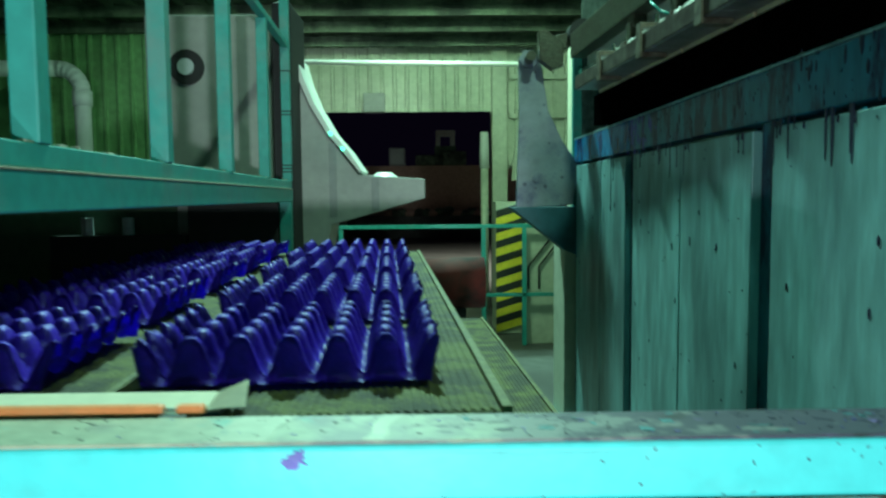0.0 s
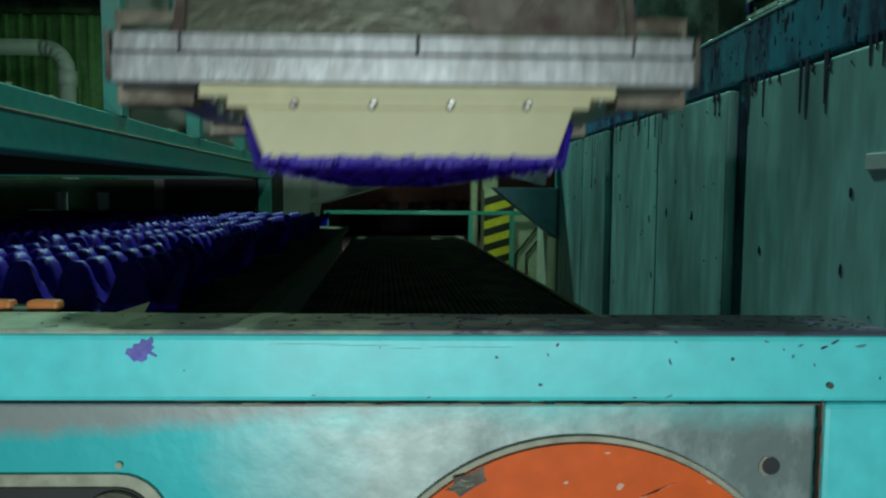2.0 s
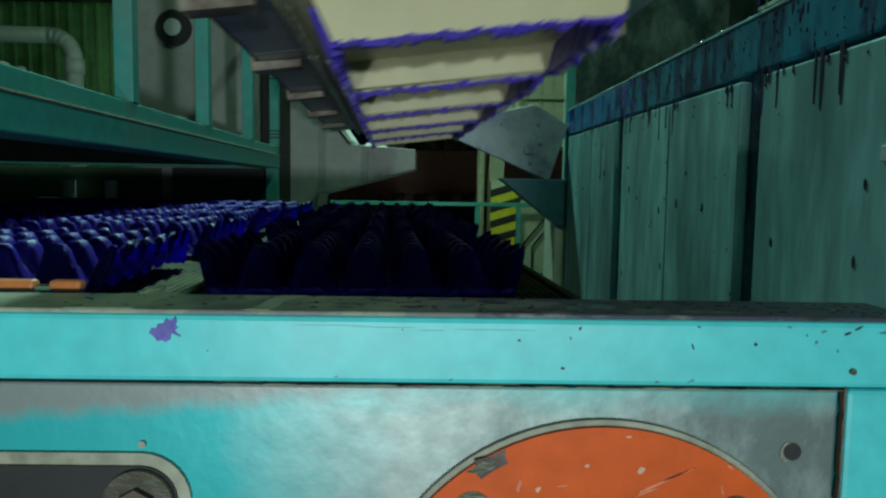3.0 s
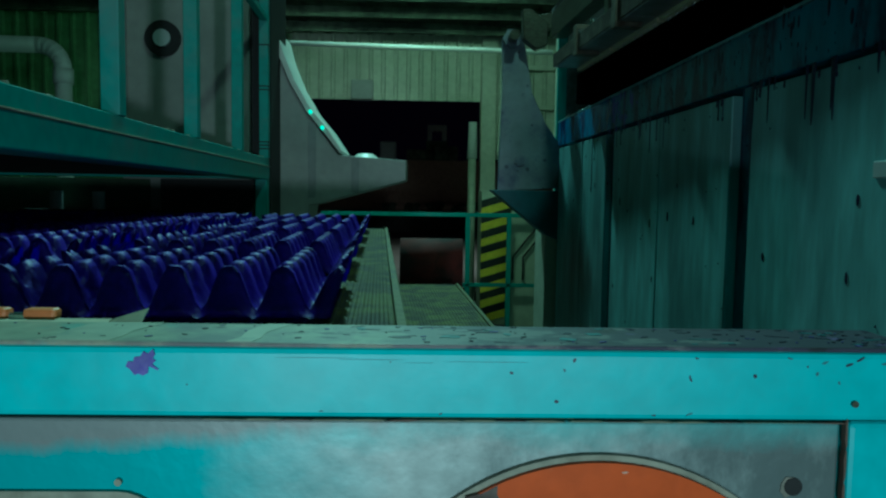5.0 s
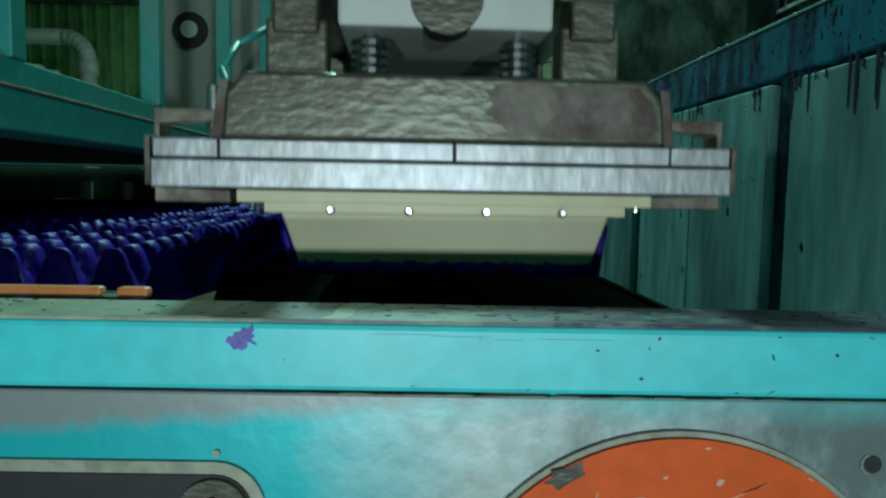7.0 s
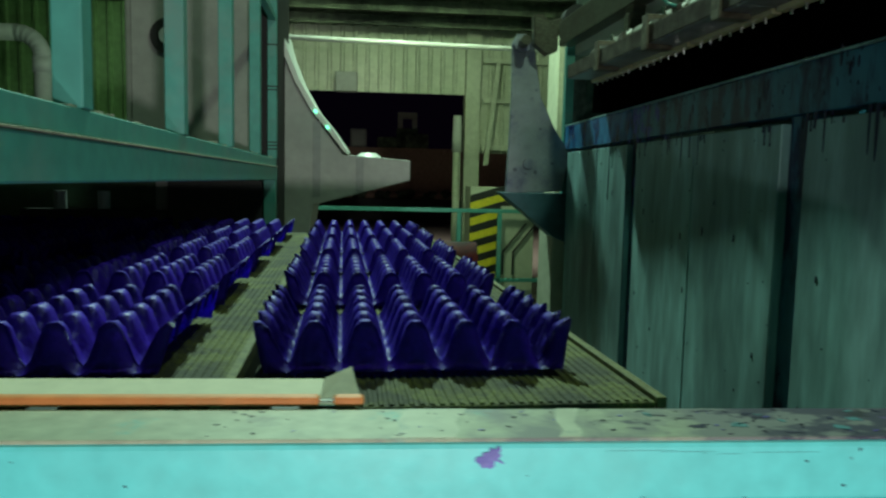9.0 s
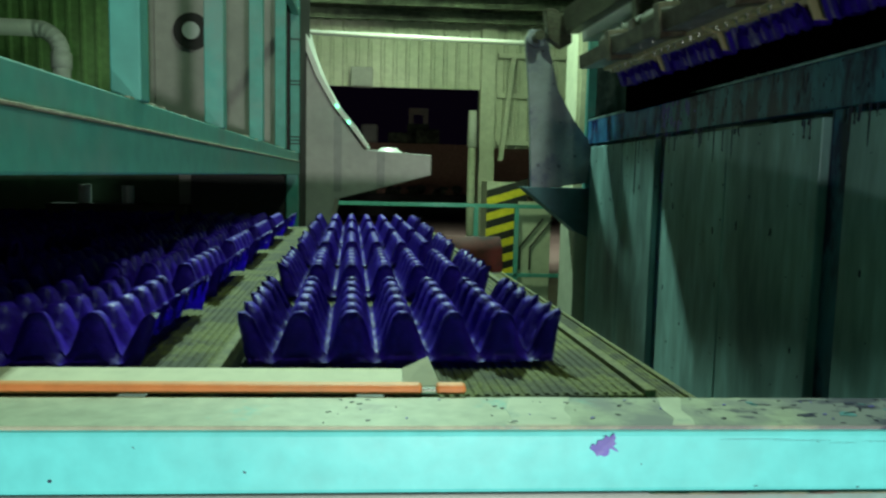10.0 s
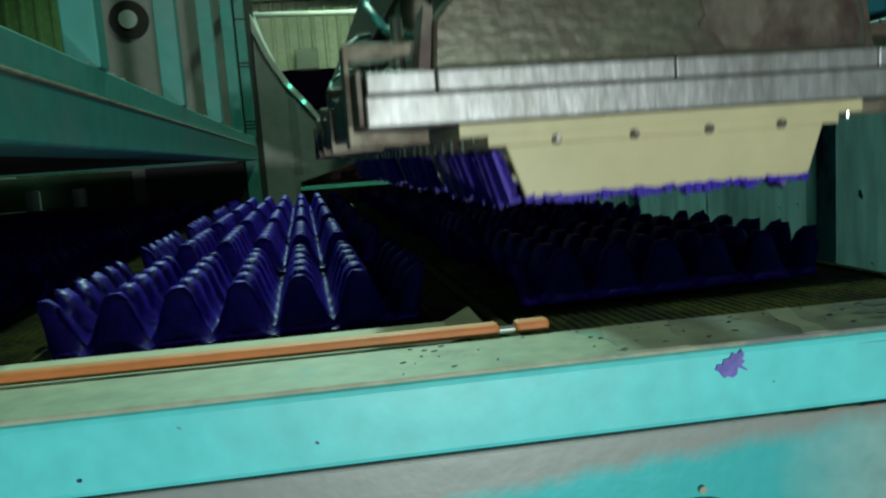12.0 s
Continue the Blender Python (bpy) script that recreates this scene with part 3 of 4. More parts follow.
def tray_mesh(seed):
    """A pulp egg tray: rows of rounded posts between hollows, with ragged flared sides."""
    rnd = random.Random(seed)
    sub = 10
    nx, ny, over = 6 * sub, 5 * sub, 4
    bm = bmesh.new()
    grid = {}
    for i in range(nx + 1):
        for j in range(-over, ny + over + 1):
            u, v = i / sub, j / sub
            a = 0.5 + 0.5 * math.cos(2 * math.pi * u)
            b = 0.5 + 0.5 * math.cos(2 * math.pi * v)
            d = abs(u - round(u))
            top = min(1.0, max(0.0, (0.465 - d) / 0.32))
            top = 0.7 * top + 0.3 * top * top * (3 - 2 * top)
            q = min(1.0, max(0.0, (b - 0.12) / 0.5))
            h = top * (0.60 + 0.40 * q * q * (3 - 2 * q)) - 0.035 * (d / 0.2) ** 2 * (top > 0.97) + 0.16 * (1 - a) ** 2 * b ** 2
            if v < 0 or v > 5:
                far = max(-v, v - 5) * sub / over
                h = h * (1 - far ** 1.3) + 0.05 * far
            x, y = (u - 3) * CELL, v * ROWP
            if v < 0:
                y = v * ROWP * 0.75
            elif v > 5:
                y = (5 + (v - 5) * 0.75) * ROWP
            edge = max(0.0, abs(u - 3) - 2.5) * 2
            if i in (0, nx):
                h *= rnd.uniform(0.78, 1.08)
            x *= 1 + 0.055 * edge * h - 0.03 * edge * (1 - h)
            jit = 0.0008
            grid[i, j] = bm.verts.new((x + rnd.uniform(-jit, jit), y + rnd.uniform(-jit, jit), 0.003 + 0.047 * h + rnd.uniform(-jit, jit)))
    pieces = []
    for name, lo, hi in (("cup_sheet", 0, ny), ("side_flap", -over, 0), ("side_flap", ny, ny + over)):
        piece = bmesh.new()
        own = {(i, j): piece.verts.new(grid[i, j].co) for i in range(nx + 1) for j in range(lo, hi + 1)}
        for i in range(nx):
            for j in range(lo, hi):
                piece.faces.new((own[i, j], own[i + 1, j], own[i + 1, j + 1], own[i, j + 1]))
        bmesh.ops.solidify(piece, geom=piece.faces[:], thickness=0.0026)
        pieces.append((name, mesh_of(name, piece, PURPLE, True)))
    bm.free()
    return pieces


TRAYS = [tray_mesh(s) for s in range(4)]


def egg_tray(i):
    ob = thing("egg_tray", "wet purple moulded pulp egg tray on the conveyor", "egg tray", group="egg trays")
    for name, me in TRAYS[i % 4]:
        o = new(name, me)
        o.parent = ob
    return ob



# ---- transfer mould ----
mould = thing("transfer_mould", "aluminium transfer mould with cream plastic tray formers", "mould")
for k in range(5):
    y0 = k * ROW_STEP
    part("plate", box(bmesh.new(), -0.264, 0.264, y0, y0 + 0.362, 0.0, 0.026, 0.002), ALU, mould, "brushed aluminium mould plate")
    for a, b in ((-0.262, -0.205), (-0.204, 0.005), (0.006, 0.205), (0.206, 0.262)):
        part("back_plate", box(bmesh.new(), a, b, y0 + 0.001, y0 + 0.361, 0.027, 0.044, 0.0015), ALU, mould)
    former = bmesh.new()
    box(former, -0.189, 0.189, y0 + 0.001, y0 + 0.352, -0.012, -0.001, 0.001)
    box(former, -0.165, 0.165, y0 + 0.002, y0 + 0.340, -0.021, -0.011, 0.001)
    part("mounting_flange", former, CREAM, mould, "stepped cream plastic flange")
    former = bmesh.new()
    for a, b in ((0.003, 0.011), (0.322, 0.330)):
        prism(former, [(-0.150, -0.0205), (0.150, -0.0205), (0.134, -0.066), (-0.134, -0.066)], y0 + a, y0 + b, bevel=0.002)
    prism(former, [(-0.149, -0.0205), (0.149, -0.0205), (0.146, -0.030), (-0.146, -0.030)], y0 + 0.0112, y0 + 0.3218)
    f = part("former", former, CREAM, mould, "cream plastic tray former")
    for i in range(6):
        x = -0.176 + i * 0.0704
        if 0 < i < 5:
            part("stud_hole", rod(bmesh.new(), (x, y0 - 0.0005, -0.0185), (x, y0 + 0.012, -0.0185), 0.0042, 12), GRIME, f)
            part("stud", rod(bmesh.new(), (x, y0 - 0.004, -0.0175), (x, y0 + 0.012, -0.0175), 0.0022, 10), STEEL, f)
        part("screw", rod(bmesh.new(), (x, y0 + 0.006, -0.0165), (x, y0 + 0.006, -0.010), 0.0026, 10), STEEL, f)
    for i in range(7):
        y = y0 + 0.04 + i * 0.046
        part("screw", rod(bmesh.new(), (-0.178, y, -0.024), (-0.178, y, -0.010), 0.0032, 8), STEEL, f)
    fr, pale = bmesh.new(), bmesh.new()
    rr = random.Random(k)
    for side in (-1, 1):
        for i in range(34):
            y = y0 + 0.034 + i * 0.0087
            d = rr.uniform(0.002, 0.006)
            prism(pale if rr.random() < 0.3 else fr, [(side * (0.149 + d), -0.022 - rr.uniform(0, .008)), (side * 0.146, -0.024), (side * 0.129, -0.07), (side * (0.134 + d), -0.07 - rr.uniform(0, .01))], y, y + 0.0086)
    x = -0.136
    while x < 0.134:
        w, d = rr.uniform(0.004, 0.013), rr.uniform(0.0, 0.006)
        prism(fr, [(x, -0.066 + rr.uniform(0, 0.004)), (x + w, -0.066 + rr.uniform(0, 0.004)), (x + w * rr.uniform(0.6, 1.0), -0.069 - d), (x + w * rr.uniform(0.0, 0.4), -0.069 - d * rr.uniform(0.4, 1.0))], y0 + 0.0015 + rr.uniform(0, 0.002), y0 + 0.012)
        x += w * 0.9
    tagged(part("pulp_flake", pale, PULP_PALE, f, "pale grey-violet crumpled pulp"), kind="stuff")
    tagged(part("pulp_fringe", fr, PURPLE, f, "ragged purple pulp stuck round the former"), kind="stuff")
    house = bmesh.new()
    prism(house, [(-0.205, 0.045), (0.205, 0.045), (0.202, 0.085), (0.185, 0.106), (-0.185, 0.106), (-0.202, 0.085)], y0 + 0.014, y0 + 0.350, bevel=0.004)
    part("housing", house, CAST, mould, "dull cast housing with rusty ends")
    if k == 0:
        stain = bmesh.new()
        prism(stain, [(0.06, 0.052), (0.10, 0.05), (0.188, 0.05), (0.197, 0.062), (0.191, 0.084), (0.178, 0.098), (0.15, 0.102), (0.11, 0.099), (0.075, 0.103), (0.048, 0.1), (0.036, 0.092), (0.041, 0.081), (0.034, 0.072), (0.05, 0.063)], y0 + 0.0125, y0 + 0.016)
        part("dark_stain", stain, GRIME, mould, "dark reddish stain on the housing")
    for s in (-1, 1):
        rust = bmesh.new()
        prism(rust, [(s * 0.206, 0.045), (s * 0.216, 0.045), (s * 0.208, 0.098), (s * 0.2, 0.098)], y0 + 0.02, y0 + 0.06)
        part("rusty_rib", rust, GRIME, mould)
        clamp = bmesh.new()
        prism(clamp, [(s * 0.276, -0.014), (s * 0.276, 0.074), (s * 0.206, 0.074), (s * 0.206, 0.064), (s * 0.2705, 0.06), (s * 0.2705, 0.0), (s * 0.205, -0.002), (s * 0.205, -0.014)], y0 + 0.05, y0 + 0.085, bevel=0.0015)
        part("clamp", clamp, CLAMP, mould, "dull brownish c-shaped clamp")
        part("clamp_screw", rod(bmesh.new(), (s * 0.225, y0 + 0.068, 0.05), (s * 0.225, y0 + 0.068, 0.098), 0.006, 10), STEEL, mould)
        sp = bmesh.new()
        for q in range(5):
            rod(sp, (s * 0.075, y0 + 0.09, 0.107 + q * 0.009), (s * 0.075, y0 + 0.09, 0.112 + q * 0.009), 0.019, 18)
        part("spring", sp, STEEL, mould, "bright steel spring")
        part("spring_rod", rod(bmesh.new(), (s * 0.075, y0 + 0.09, 0.106), (s * 0.075, y0 + 0.09, 0.16), 0.006, 10), STEEL, mould)
        br = bmesh.new()
        box(br, s * 0.145 - 0.03, s * 0.145 + 0.03, y0 + 0.07, y0 + 0.11, 0.106, 0.165, 0.003)
        box(br, s * 0.145 - 0.022, s * 0.145 + 0.022, y0 + 0.06, y0 + 0.12, 0.15, 0.19, 0.003)
        part("lug", br, CAST, mould)
carrier = bmesh.new()
box(carrier, -0.105, 0.105, 0.06, 2.27, 0.158, 0.235, 0.004)
part("carrier_beam", carrier, WHITE, mould, "pale painted carrier beam")
for s in (-1, 1):
    part("side_channel", box(bmesh.new(), s * 0.145 - 0.03, s * 0.145 + 0.03, 0.08, 2.27, 0.192, 0.29, 0.003), CAST, mould)
    # Added brown bar over the bright plate edges, so the mould's sides look shaded.
    part("shade_bar", box(bmesh.new(), s * 0.2675 - 0.0025, s * 0.2675 + 0.0025, 0.004, 1.826, 0.002, 0.046, 0.001), GRIME, mould, "added brown bar that darkens the plate sides")
part("carrier_hub", rod(bmesh.new(), (0.0, 0.05, 0.185), (0.0, 0.09, 0.185), 0.035, 28), CAST, mould)
for k in range(3):
    hose = bmesh.new()
    y = 0.12 + k * 0.5
    tube(hose, [(-0.19, y, 0.085), (-0.225, y + 0.02, 0.10), (-0.24, y + 0.05, 0.13), (-0.23, y + 0.09, 0.165), (-0.20, y + 0.12, 0.19), (-0.16, y + 0.14, 0.2)], 0.004, 8)
    part("hose", hose, TEAL_OLD, mould, "thin green air hose", smooth=True)

# swing of the mould: seconds in the cycle, sideways, height of the plate, tilt
CYCLE = 4.7
SWING = [(0.0, 0.985, 1.17, 0), (0.2, 0.975, 1.17, 0), (0.4, 0.957, 1.175, 2), (0.7, 0.866, 1.215, 10), (1.0, 0.73, 1.233, 25), (1.2, 0.606, 1.19, 35), (1.4, 0.47, 1.075, 33), (1.5, 0.388, 1.03, 28),
         (1.6, 0.29, 0.985, 19), (1.8, 0.194, 0.919, 6.5), (2.0, 0.151, 0.827, 0.5), (2.1, 0.13, 0.771, 0), (2.3, 0.126, 0.722, 0), (2.38, 0.126, 0.712, 0), (2.5, 0.126, 0.7395, 0),
         (2.6, 0.126, 0.78, 0), (2.7, 0.13, 0.82, 0), (3.0, 0.19, 0.93, 7), (3.3, 0.42, 1.06, 29), (3.6, 0.68, 1.22, 28), (3.9, 0.9, 1.2, 8), (4.1, 0.945, 1.15, 1), (4.3, 0.957, 1.16, 0), (4.5, 0.98, 1.17, 0)]
ARM_TURN = [(0.0, 3), (0.4, 4), (0.6, 8), (0.8, 17), (1.0, 27), (1.2, 38), (1.4, 52), (1.6, 65), (1.8, 75), (2.0, 80), (2.35, 84), (2.7, 80), (3.0, 72), (3.3, 55), (3.6, 30), (3.9, 10), (4.1, 5), (4.4, 3)]
MOULD_Y = 0.283


def swing_at(t):
    """Place and tilt of the mould at a time of the clip."""
    u = t % CYCLE
    ts = [r[0] for r in SWING] + [CYCLE]
    return [float(np.interp(u, ts, [r[k] for r in SWING] + [SWING[0][k]])) for k in (1, 2, 3)]


def mould_pose(t):
    x, z, a = swing_at(t)
    return SKEW @ Matrix.Translation((x, MOULD_Y, z)) @ Matrix.Rotation(-radians(a), 4, "Y")


def sunk(t):
    """How far the forming mould has gone down into the tank."""
    return float(np.interp(t % CYCLE, (0.0, 0.55, 1.0, 3.95, 4.25, CYCLE), (0.0, 0.0, 1.0, 1.0, 0.0, 0.0)))


def dip(t):
    return Matrix.Translation((0.30 * sunk(t), 0, -0.20 * sunk(t)))


def cycle_times(knots):
    ts = sorted({round(k + n * CYCLE, 3) for n in range(3) for k in knots if 0 <= k + n * CYCLE <= 12.0} | {0.0, 12.0})
    return ts


# ---- swing arm ----
UNIT = 0.73
PIVOT = Vector((0.745, 3.72, 1.206)) * UNIT
arm = thing("swing_arm", "splashed grey steel swing arm with a bearing at its tip", "machine arm", Matrix.Translation(PIVOT))
am = bmesh.new()
prism(am, [(-0.135, -0.17), (0.2, -0.17), (0.25, 0.05), (0.16, 0.2), (0.085, 0.38), (0.055, 0.66), (0.02, 0.73), (-0.04, 0.74), (-0.075, 0.68), (-0.085, 0.4), (-0.11, 0.1)], -0.02, 0.02, bevel=0.004)
part("arm_plate", am, ARM, arm)
part("arm_boss", rod(bmesh.new(), (0, -0.032, 0), (0, 0.03, 0), 0.03, 24), ARM, arm)
part("tip_bearing", rod(bmesh.new(), (-0.02, -0.06, 0.68), (-0.02, 0.03, 0.68), 0.05, 24), ARM, arm)
part("tip_pin", rod(bmesh.new(), (-0.02, -0.16, 0.68), (-0.02, 0.03, 0.68), 0.028, 24), CAST, arm)
link = bmesh.new()
prism(link, [(0.03, 0.66), (0.10, 0.60), (0.16, 0.62), (0.17, 0.74), (0.08, 0.82), (0.03, 0.82)], -0.14, -0.06, bevel=0.006)
part("tip_link", link, CAST, arm)

part("tip_roller", rod(bmesh.new(), (0.28, -0.13, 0.80), (0.28, -0.02, 0.80), 0.075, 32), DARK, arm, "black roller")
part("roller_hub", rod(bmesh.new(), (0.28, -0.14, 0.80), (0.28, -0.131, 0.80), 0.03, 20), CAST, arm)
part("roller_link", prism(bmesh.new(), [(0.10, 0.72), (0.14, 0.70), (0.30, 0.77), (0.29, 0.83), (0.12, 0.80)], -0.058, -0.022, bevel=0.003), CAST, arm)

bracket = thing("arm_bracket", "dark blue steel bracket under the swing arm", "bracket")
bk = bmesh.new()
prism(bk, [(0.58, 1.035), (1.0, 1.035), (1.0, 0.74), (0.9, 0.78)], 3.66, 3.84, bevel=0.004)
part("bracket_plate", bk, BLUE, bracket)
part("pedestal", box(bmesh.new(), 0.90, 1.0, 3.68, 4.05, GROUND, 0.90, 0.006), CLAD, bracket, "pale green pedestal")
part("base", box(bmesh.new(), 0.86, 1.04, 3.6, 4.1, GROUND, GROUND + 0.05, 0.004), TEAL, bracket)

# ---- forming tank ----
TANK_M = placed(1.04, 0, 0, 0.9)
tank = thing("forming_tank", "pulp tank of stained steel sheets in a teal frame", "tank", TANK_M)
POSTS = [-0.9, 0.10, 1.335, 2.555, 3.66]
for i, y in enumerate(POSTS):
    part("post", box(bmesh.new(), -0.004, 0.07, y - 0.0555, y + 0.0555, GROUND, 1.288, 0.002), TANK_TEAL, tank)
    if i:
        part("panel", box(bmesh.new(), -0.030, 0.02, POSTS[i - 1] + 0.057, y - 0.057, GROUND, 1.270, 0.004), TANK, tank, "stained grey steel sheet with pulp drips")
        part("seam", box(bmesh.new(), -0.0325, -0.0305, y - 0.62, y - 0.617, GROUND, 1.262), TANK, tank)
drips = bmesh.new()
rd = random.Random(11)
for k in range(150):
    y, z = rd.uniform(-0.8, 3.6), 1.262 - 1.25 * rd.random() ** 2.0
    w = 0.001 + 0.0045 * rd.random() ** 3
    h = w * rd.uniform(1.2, 3.5)
    b2 = bmesh.new()
    bmesh.ops.create_uvsphere(b2, u_segments=8, v_segments=6, radius=1.0)
    merge(drips, b2, Matrix.Translation((-0.0305, y, z)) @ Matrix.Diagonal((0.002, w, h, 1)))
for k in range(17):
    y = rd.choice((0.5, 0.62, 1.1, 1.3, 1.62, 2.0, 2.35, 2.75, 3.2)) + rd.gauss(0, 0.13)
    h = 0.01 + 0.15 * rd.random() ** 3
    b2 = bmesh.new()
    bmesh.ops.create_cone(b2, cap_ends=True, segments=6, radius1=0.5, radius2=1.0, depth=1.0)
    merge(drips, b2, Matrix.Translation((-0.0305, y, 1.268 - h / 2)) @ Matrix.Diagonal((0.002, 0.0015 + 0.005 * rd.random() ** 2, h, 1)))
    merge(drips, (lambda q: (bmesh.ops.create_uvsphere(q, u_segments=8, v_segments=6, radius=1.0), q)[1])(bmesh.new()), Matrix.Translation((-0.0305, y, 1.268 - h)) @ Matrix.Diagonal((0.0025, 0.004, 0.006, 1)))
tagged(part("pulp_stain", drips, PURPLE_DARK, tank, "dark runs and drops of pulp"), kind="stuff")
violet = bmesh.new()
for k in range(150):
    y, z = rd.gauss(2.62, 0.14), 1.42 - abs(rd.gauss(0, 0.07))
    if k % 3 == 0:
        y, z = rd.uniform(2.46, 2.59), 1.42 - 1.0 * rd.random() ** 1.5
    w = 0.002 + 0.012 * rd.random() ** 2
    b2 = bmesh.new()
    bmesh.ops.create_uvsphere(b2, u_segments=8, v_segments=6, radius=1.0)
    merge(violet, b2, Matrix.Translation((-0.013 if z > 1.29 else -0.004, y, z)) @ Matrix.Diagonal((0.003, w, w * rd.uniform(0.8, 3.0), 1)))
navy = bmesh.new()
for k in range(420):
    y, z = rd.uniform(-0.6, 3.7), 1.424 - 0.13 * rd.random() ** 1.6
    w = 0.0015 + 0.008 * rd.random() ** 3
    b2 = bmesh.new()
    bmesh.ops.create_uvsphere(b2, u_segments=7, v_segments=5, radius=1.0)
    merge(navy, b2, Matrix.Translation((-0.0138, y, z)) @ Matrix.Diagonal((0.0016, w, w * rd.uniform(0.8, 4.0), 1)))
tagged(part("navy_stain", navy, PURPLE_DARK, tank, "dark navy splashes of pulp on the top rail"), kind="stuff")
bead = bmesh.new()
for k in range(120):
    y = rd.uniform(-0.4, 3.7)
    w = 0.0015 + 0.004 * rd.random() ** 2
    b2 = bmesh.new()
    bmesh.ops.create_uvsphere(b2, u_segments=8, v_segments=6, radius=1.0)
    merge(bead, b2, Matrix.Translation((-0.012, y, 1.434)) @ Matrix.Diagonal((w, w * 1.5, w, 1)))
tagged(part("water_bead", bead, STEEL, tank, "shining drops of water along the rim", smooth=True), kind="stuff")
tagged(part("violet_stain", violet, PURPLE_STAIN, tank, "violet splashes of fresh pulp"), kind="stuff")
# Brighter blue puts the light on the rail's far end into the colour.
BLUE_LIT = material("blue_lit_paint", (0.03, 0.20, 0.42), 0.25, 0, 40, 0.25, 0.1, (0.012, 0.03, 0.14), 16, (0.45, 0.6), 0.4)
part("blue_lit_patch", box(bmesh.new(), -0.0165, -0.0141, 2.60, 3.72, 1.292, 1.423, 0.001), BLUE_LIT, tank, "wet top rail stretch with its blue light in the colour")
runs = bmesh.new()
for y0, n, spread, longest in ((2.555, 14, 0.05, 0.7), (1.335, 6, 0.05, 0.2), (2.95, 7, 0.12, 0.3), (2.2, 10, 0.3, 0.14), (1.0, 10, 0.3, 0.1), (0.6, 8, 0.25, 0.12)):
    for k in range(n):
        y = y0 + rd.uniform(-spread, spread)
        h = 0.03 + longest * rd.random() ** 1.6
        w = 0.0015 + 0.006 * rd.random() ** 2
        face = -0.0055 if min(abs(y - p) for p in POSTS) < 0.055 else -0.0315
        pts = [(y - w, 1.287), (y + w, 1.287), (y + 0.7 * w, 1.287 - 0.5 * h), (y + 0.35 * w, 1.287 - 0.9 * h), (y, 1.287 - h), (y - 0.4 * w, 1.287 - 0.85 * h), (y - 0.8 * w, 1.287 - 0.4 * h)]
        prism(runs, pts, face, face + 0.003, "x")
tagged(part("pulp_run", runs, PURPLE_DARK, tank, "long navy runs of pulp below the rail"), kind="stuff")
part("inspection_tag", box(bmesh.new(), -0.035, -0.0305, 0.70, 0.79, 1.045, 1.075, 0.002), PVC, tank, "small pale tag")
part("top_band", box(bmesh.new(), -0.014, 0.06, -0.9, 3.735, 1.29, 1.425, 0.004), TANK_TEAL, tank, "teal top rail stained with purple pulp")
part("rim", box(bmesh.new(), -0.016, 0.062, -0.9, 3.735, 1.426, 1.434, 0.002), TANK, tank)
part("end_post", box(bmesh.new(), -0.02, 0.03, 3.74, 3.79, GROUND, 1.95, 0.003), TEAL_OLD, tank)
part("end_wall", box(bmesh.new(), 0.03, 1.3, 3.74, 3.77, GROUND, 2.6, 0.003), SPLASH, tank)
part("back_wall", box(bmesh.new(), 1.25, 1.3, -0.9, 3.735, GROUND, 2.4, 0.003), TANK_TEAL, tank)
part("splash_sheet", box(bmesh.new(), 0.9, 0.92, -0.9, 3.735, 1.2, 2.9, 0.002), SPLASH, tank, "wet grey sheet splashed with pale pulp")
for i in range(5):
    part("sheet_rib", box(bmesh.new(), 0.88, 0.899, -0.5 + i * 0.95, -0.46 + i * 0.95, 1.2, 2.9, 0.002), TANK_TEAL, tank)
for i in range(4):
    y0, y1 = -0.45 + i * 0.95, 0.44 + i * 0.95
    for k in range(13):
        z = 1.46 + k * 0.088
        part("slat", prism(bmesh.new(), [(0.862, z), (0.898, z + 0.012), (0.898, z + 0.034), (0.866, z + 0.022)], y0, y1, bevel=0.002), WET_SLAT, tank, "wet shining steel slat")
# Unseen bar, placed to cast the slanting shadow on the tank panels.
part("shadow_bar", box(bmesh.new(), 0.52, 1.3, 2.72, 2.87, 2.401, 2.46, 0.004), DULL, tank, "unseen steel bar over the tank, casting a slanting shadow")
for z in (1.5, 1.56):
    part("spray_pipe", rod(bmesh.new(), (0.55, 0.2, z), (0.55, 3.6, z), 0.012, 10), TANK, tank, "wet steel spray pipe")

UNIT = 1.0
# Near-black without sheen: the shade under the mould is put into this colour.
SHADE_BLACK = material("shade_black_steel", (0.0015, 0.0015, 0.0015), 0.8, 0, 40, 0.3, 0.0)
SHADE_BLACK.node_tree.nodes["Principled BSDF"].inputs["Specular IOR Level"].default_value = 0.0
forming = thing("forming_mould", "forming mould box over the tank, blackened for shade", "mould", SKEW)
part("bed", box(bmesh.new(), 0.800, 1.150, 0.272, 2.119, 1.05, 1.066, 0.002), SHADE_BLACK, forming)
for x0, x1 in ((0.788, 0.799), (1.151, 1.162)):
    part("side_wall", box(bmesh.new(), x0, x1, 0.27, 2.12, 1.05, 1.152, 0.002), SHADE_BLACK, forming)
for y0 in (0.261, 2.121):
    part("end_wall", box(bmesh.new(), 0.788, 1.162, y0, y0 + 0.008, 1.05, 1.152, 0.002), SHADE_BLACK, forming)
UNIT = 0.73

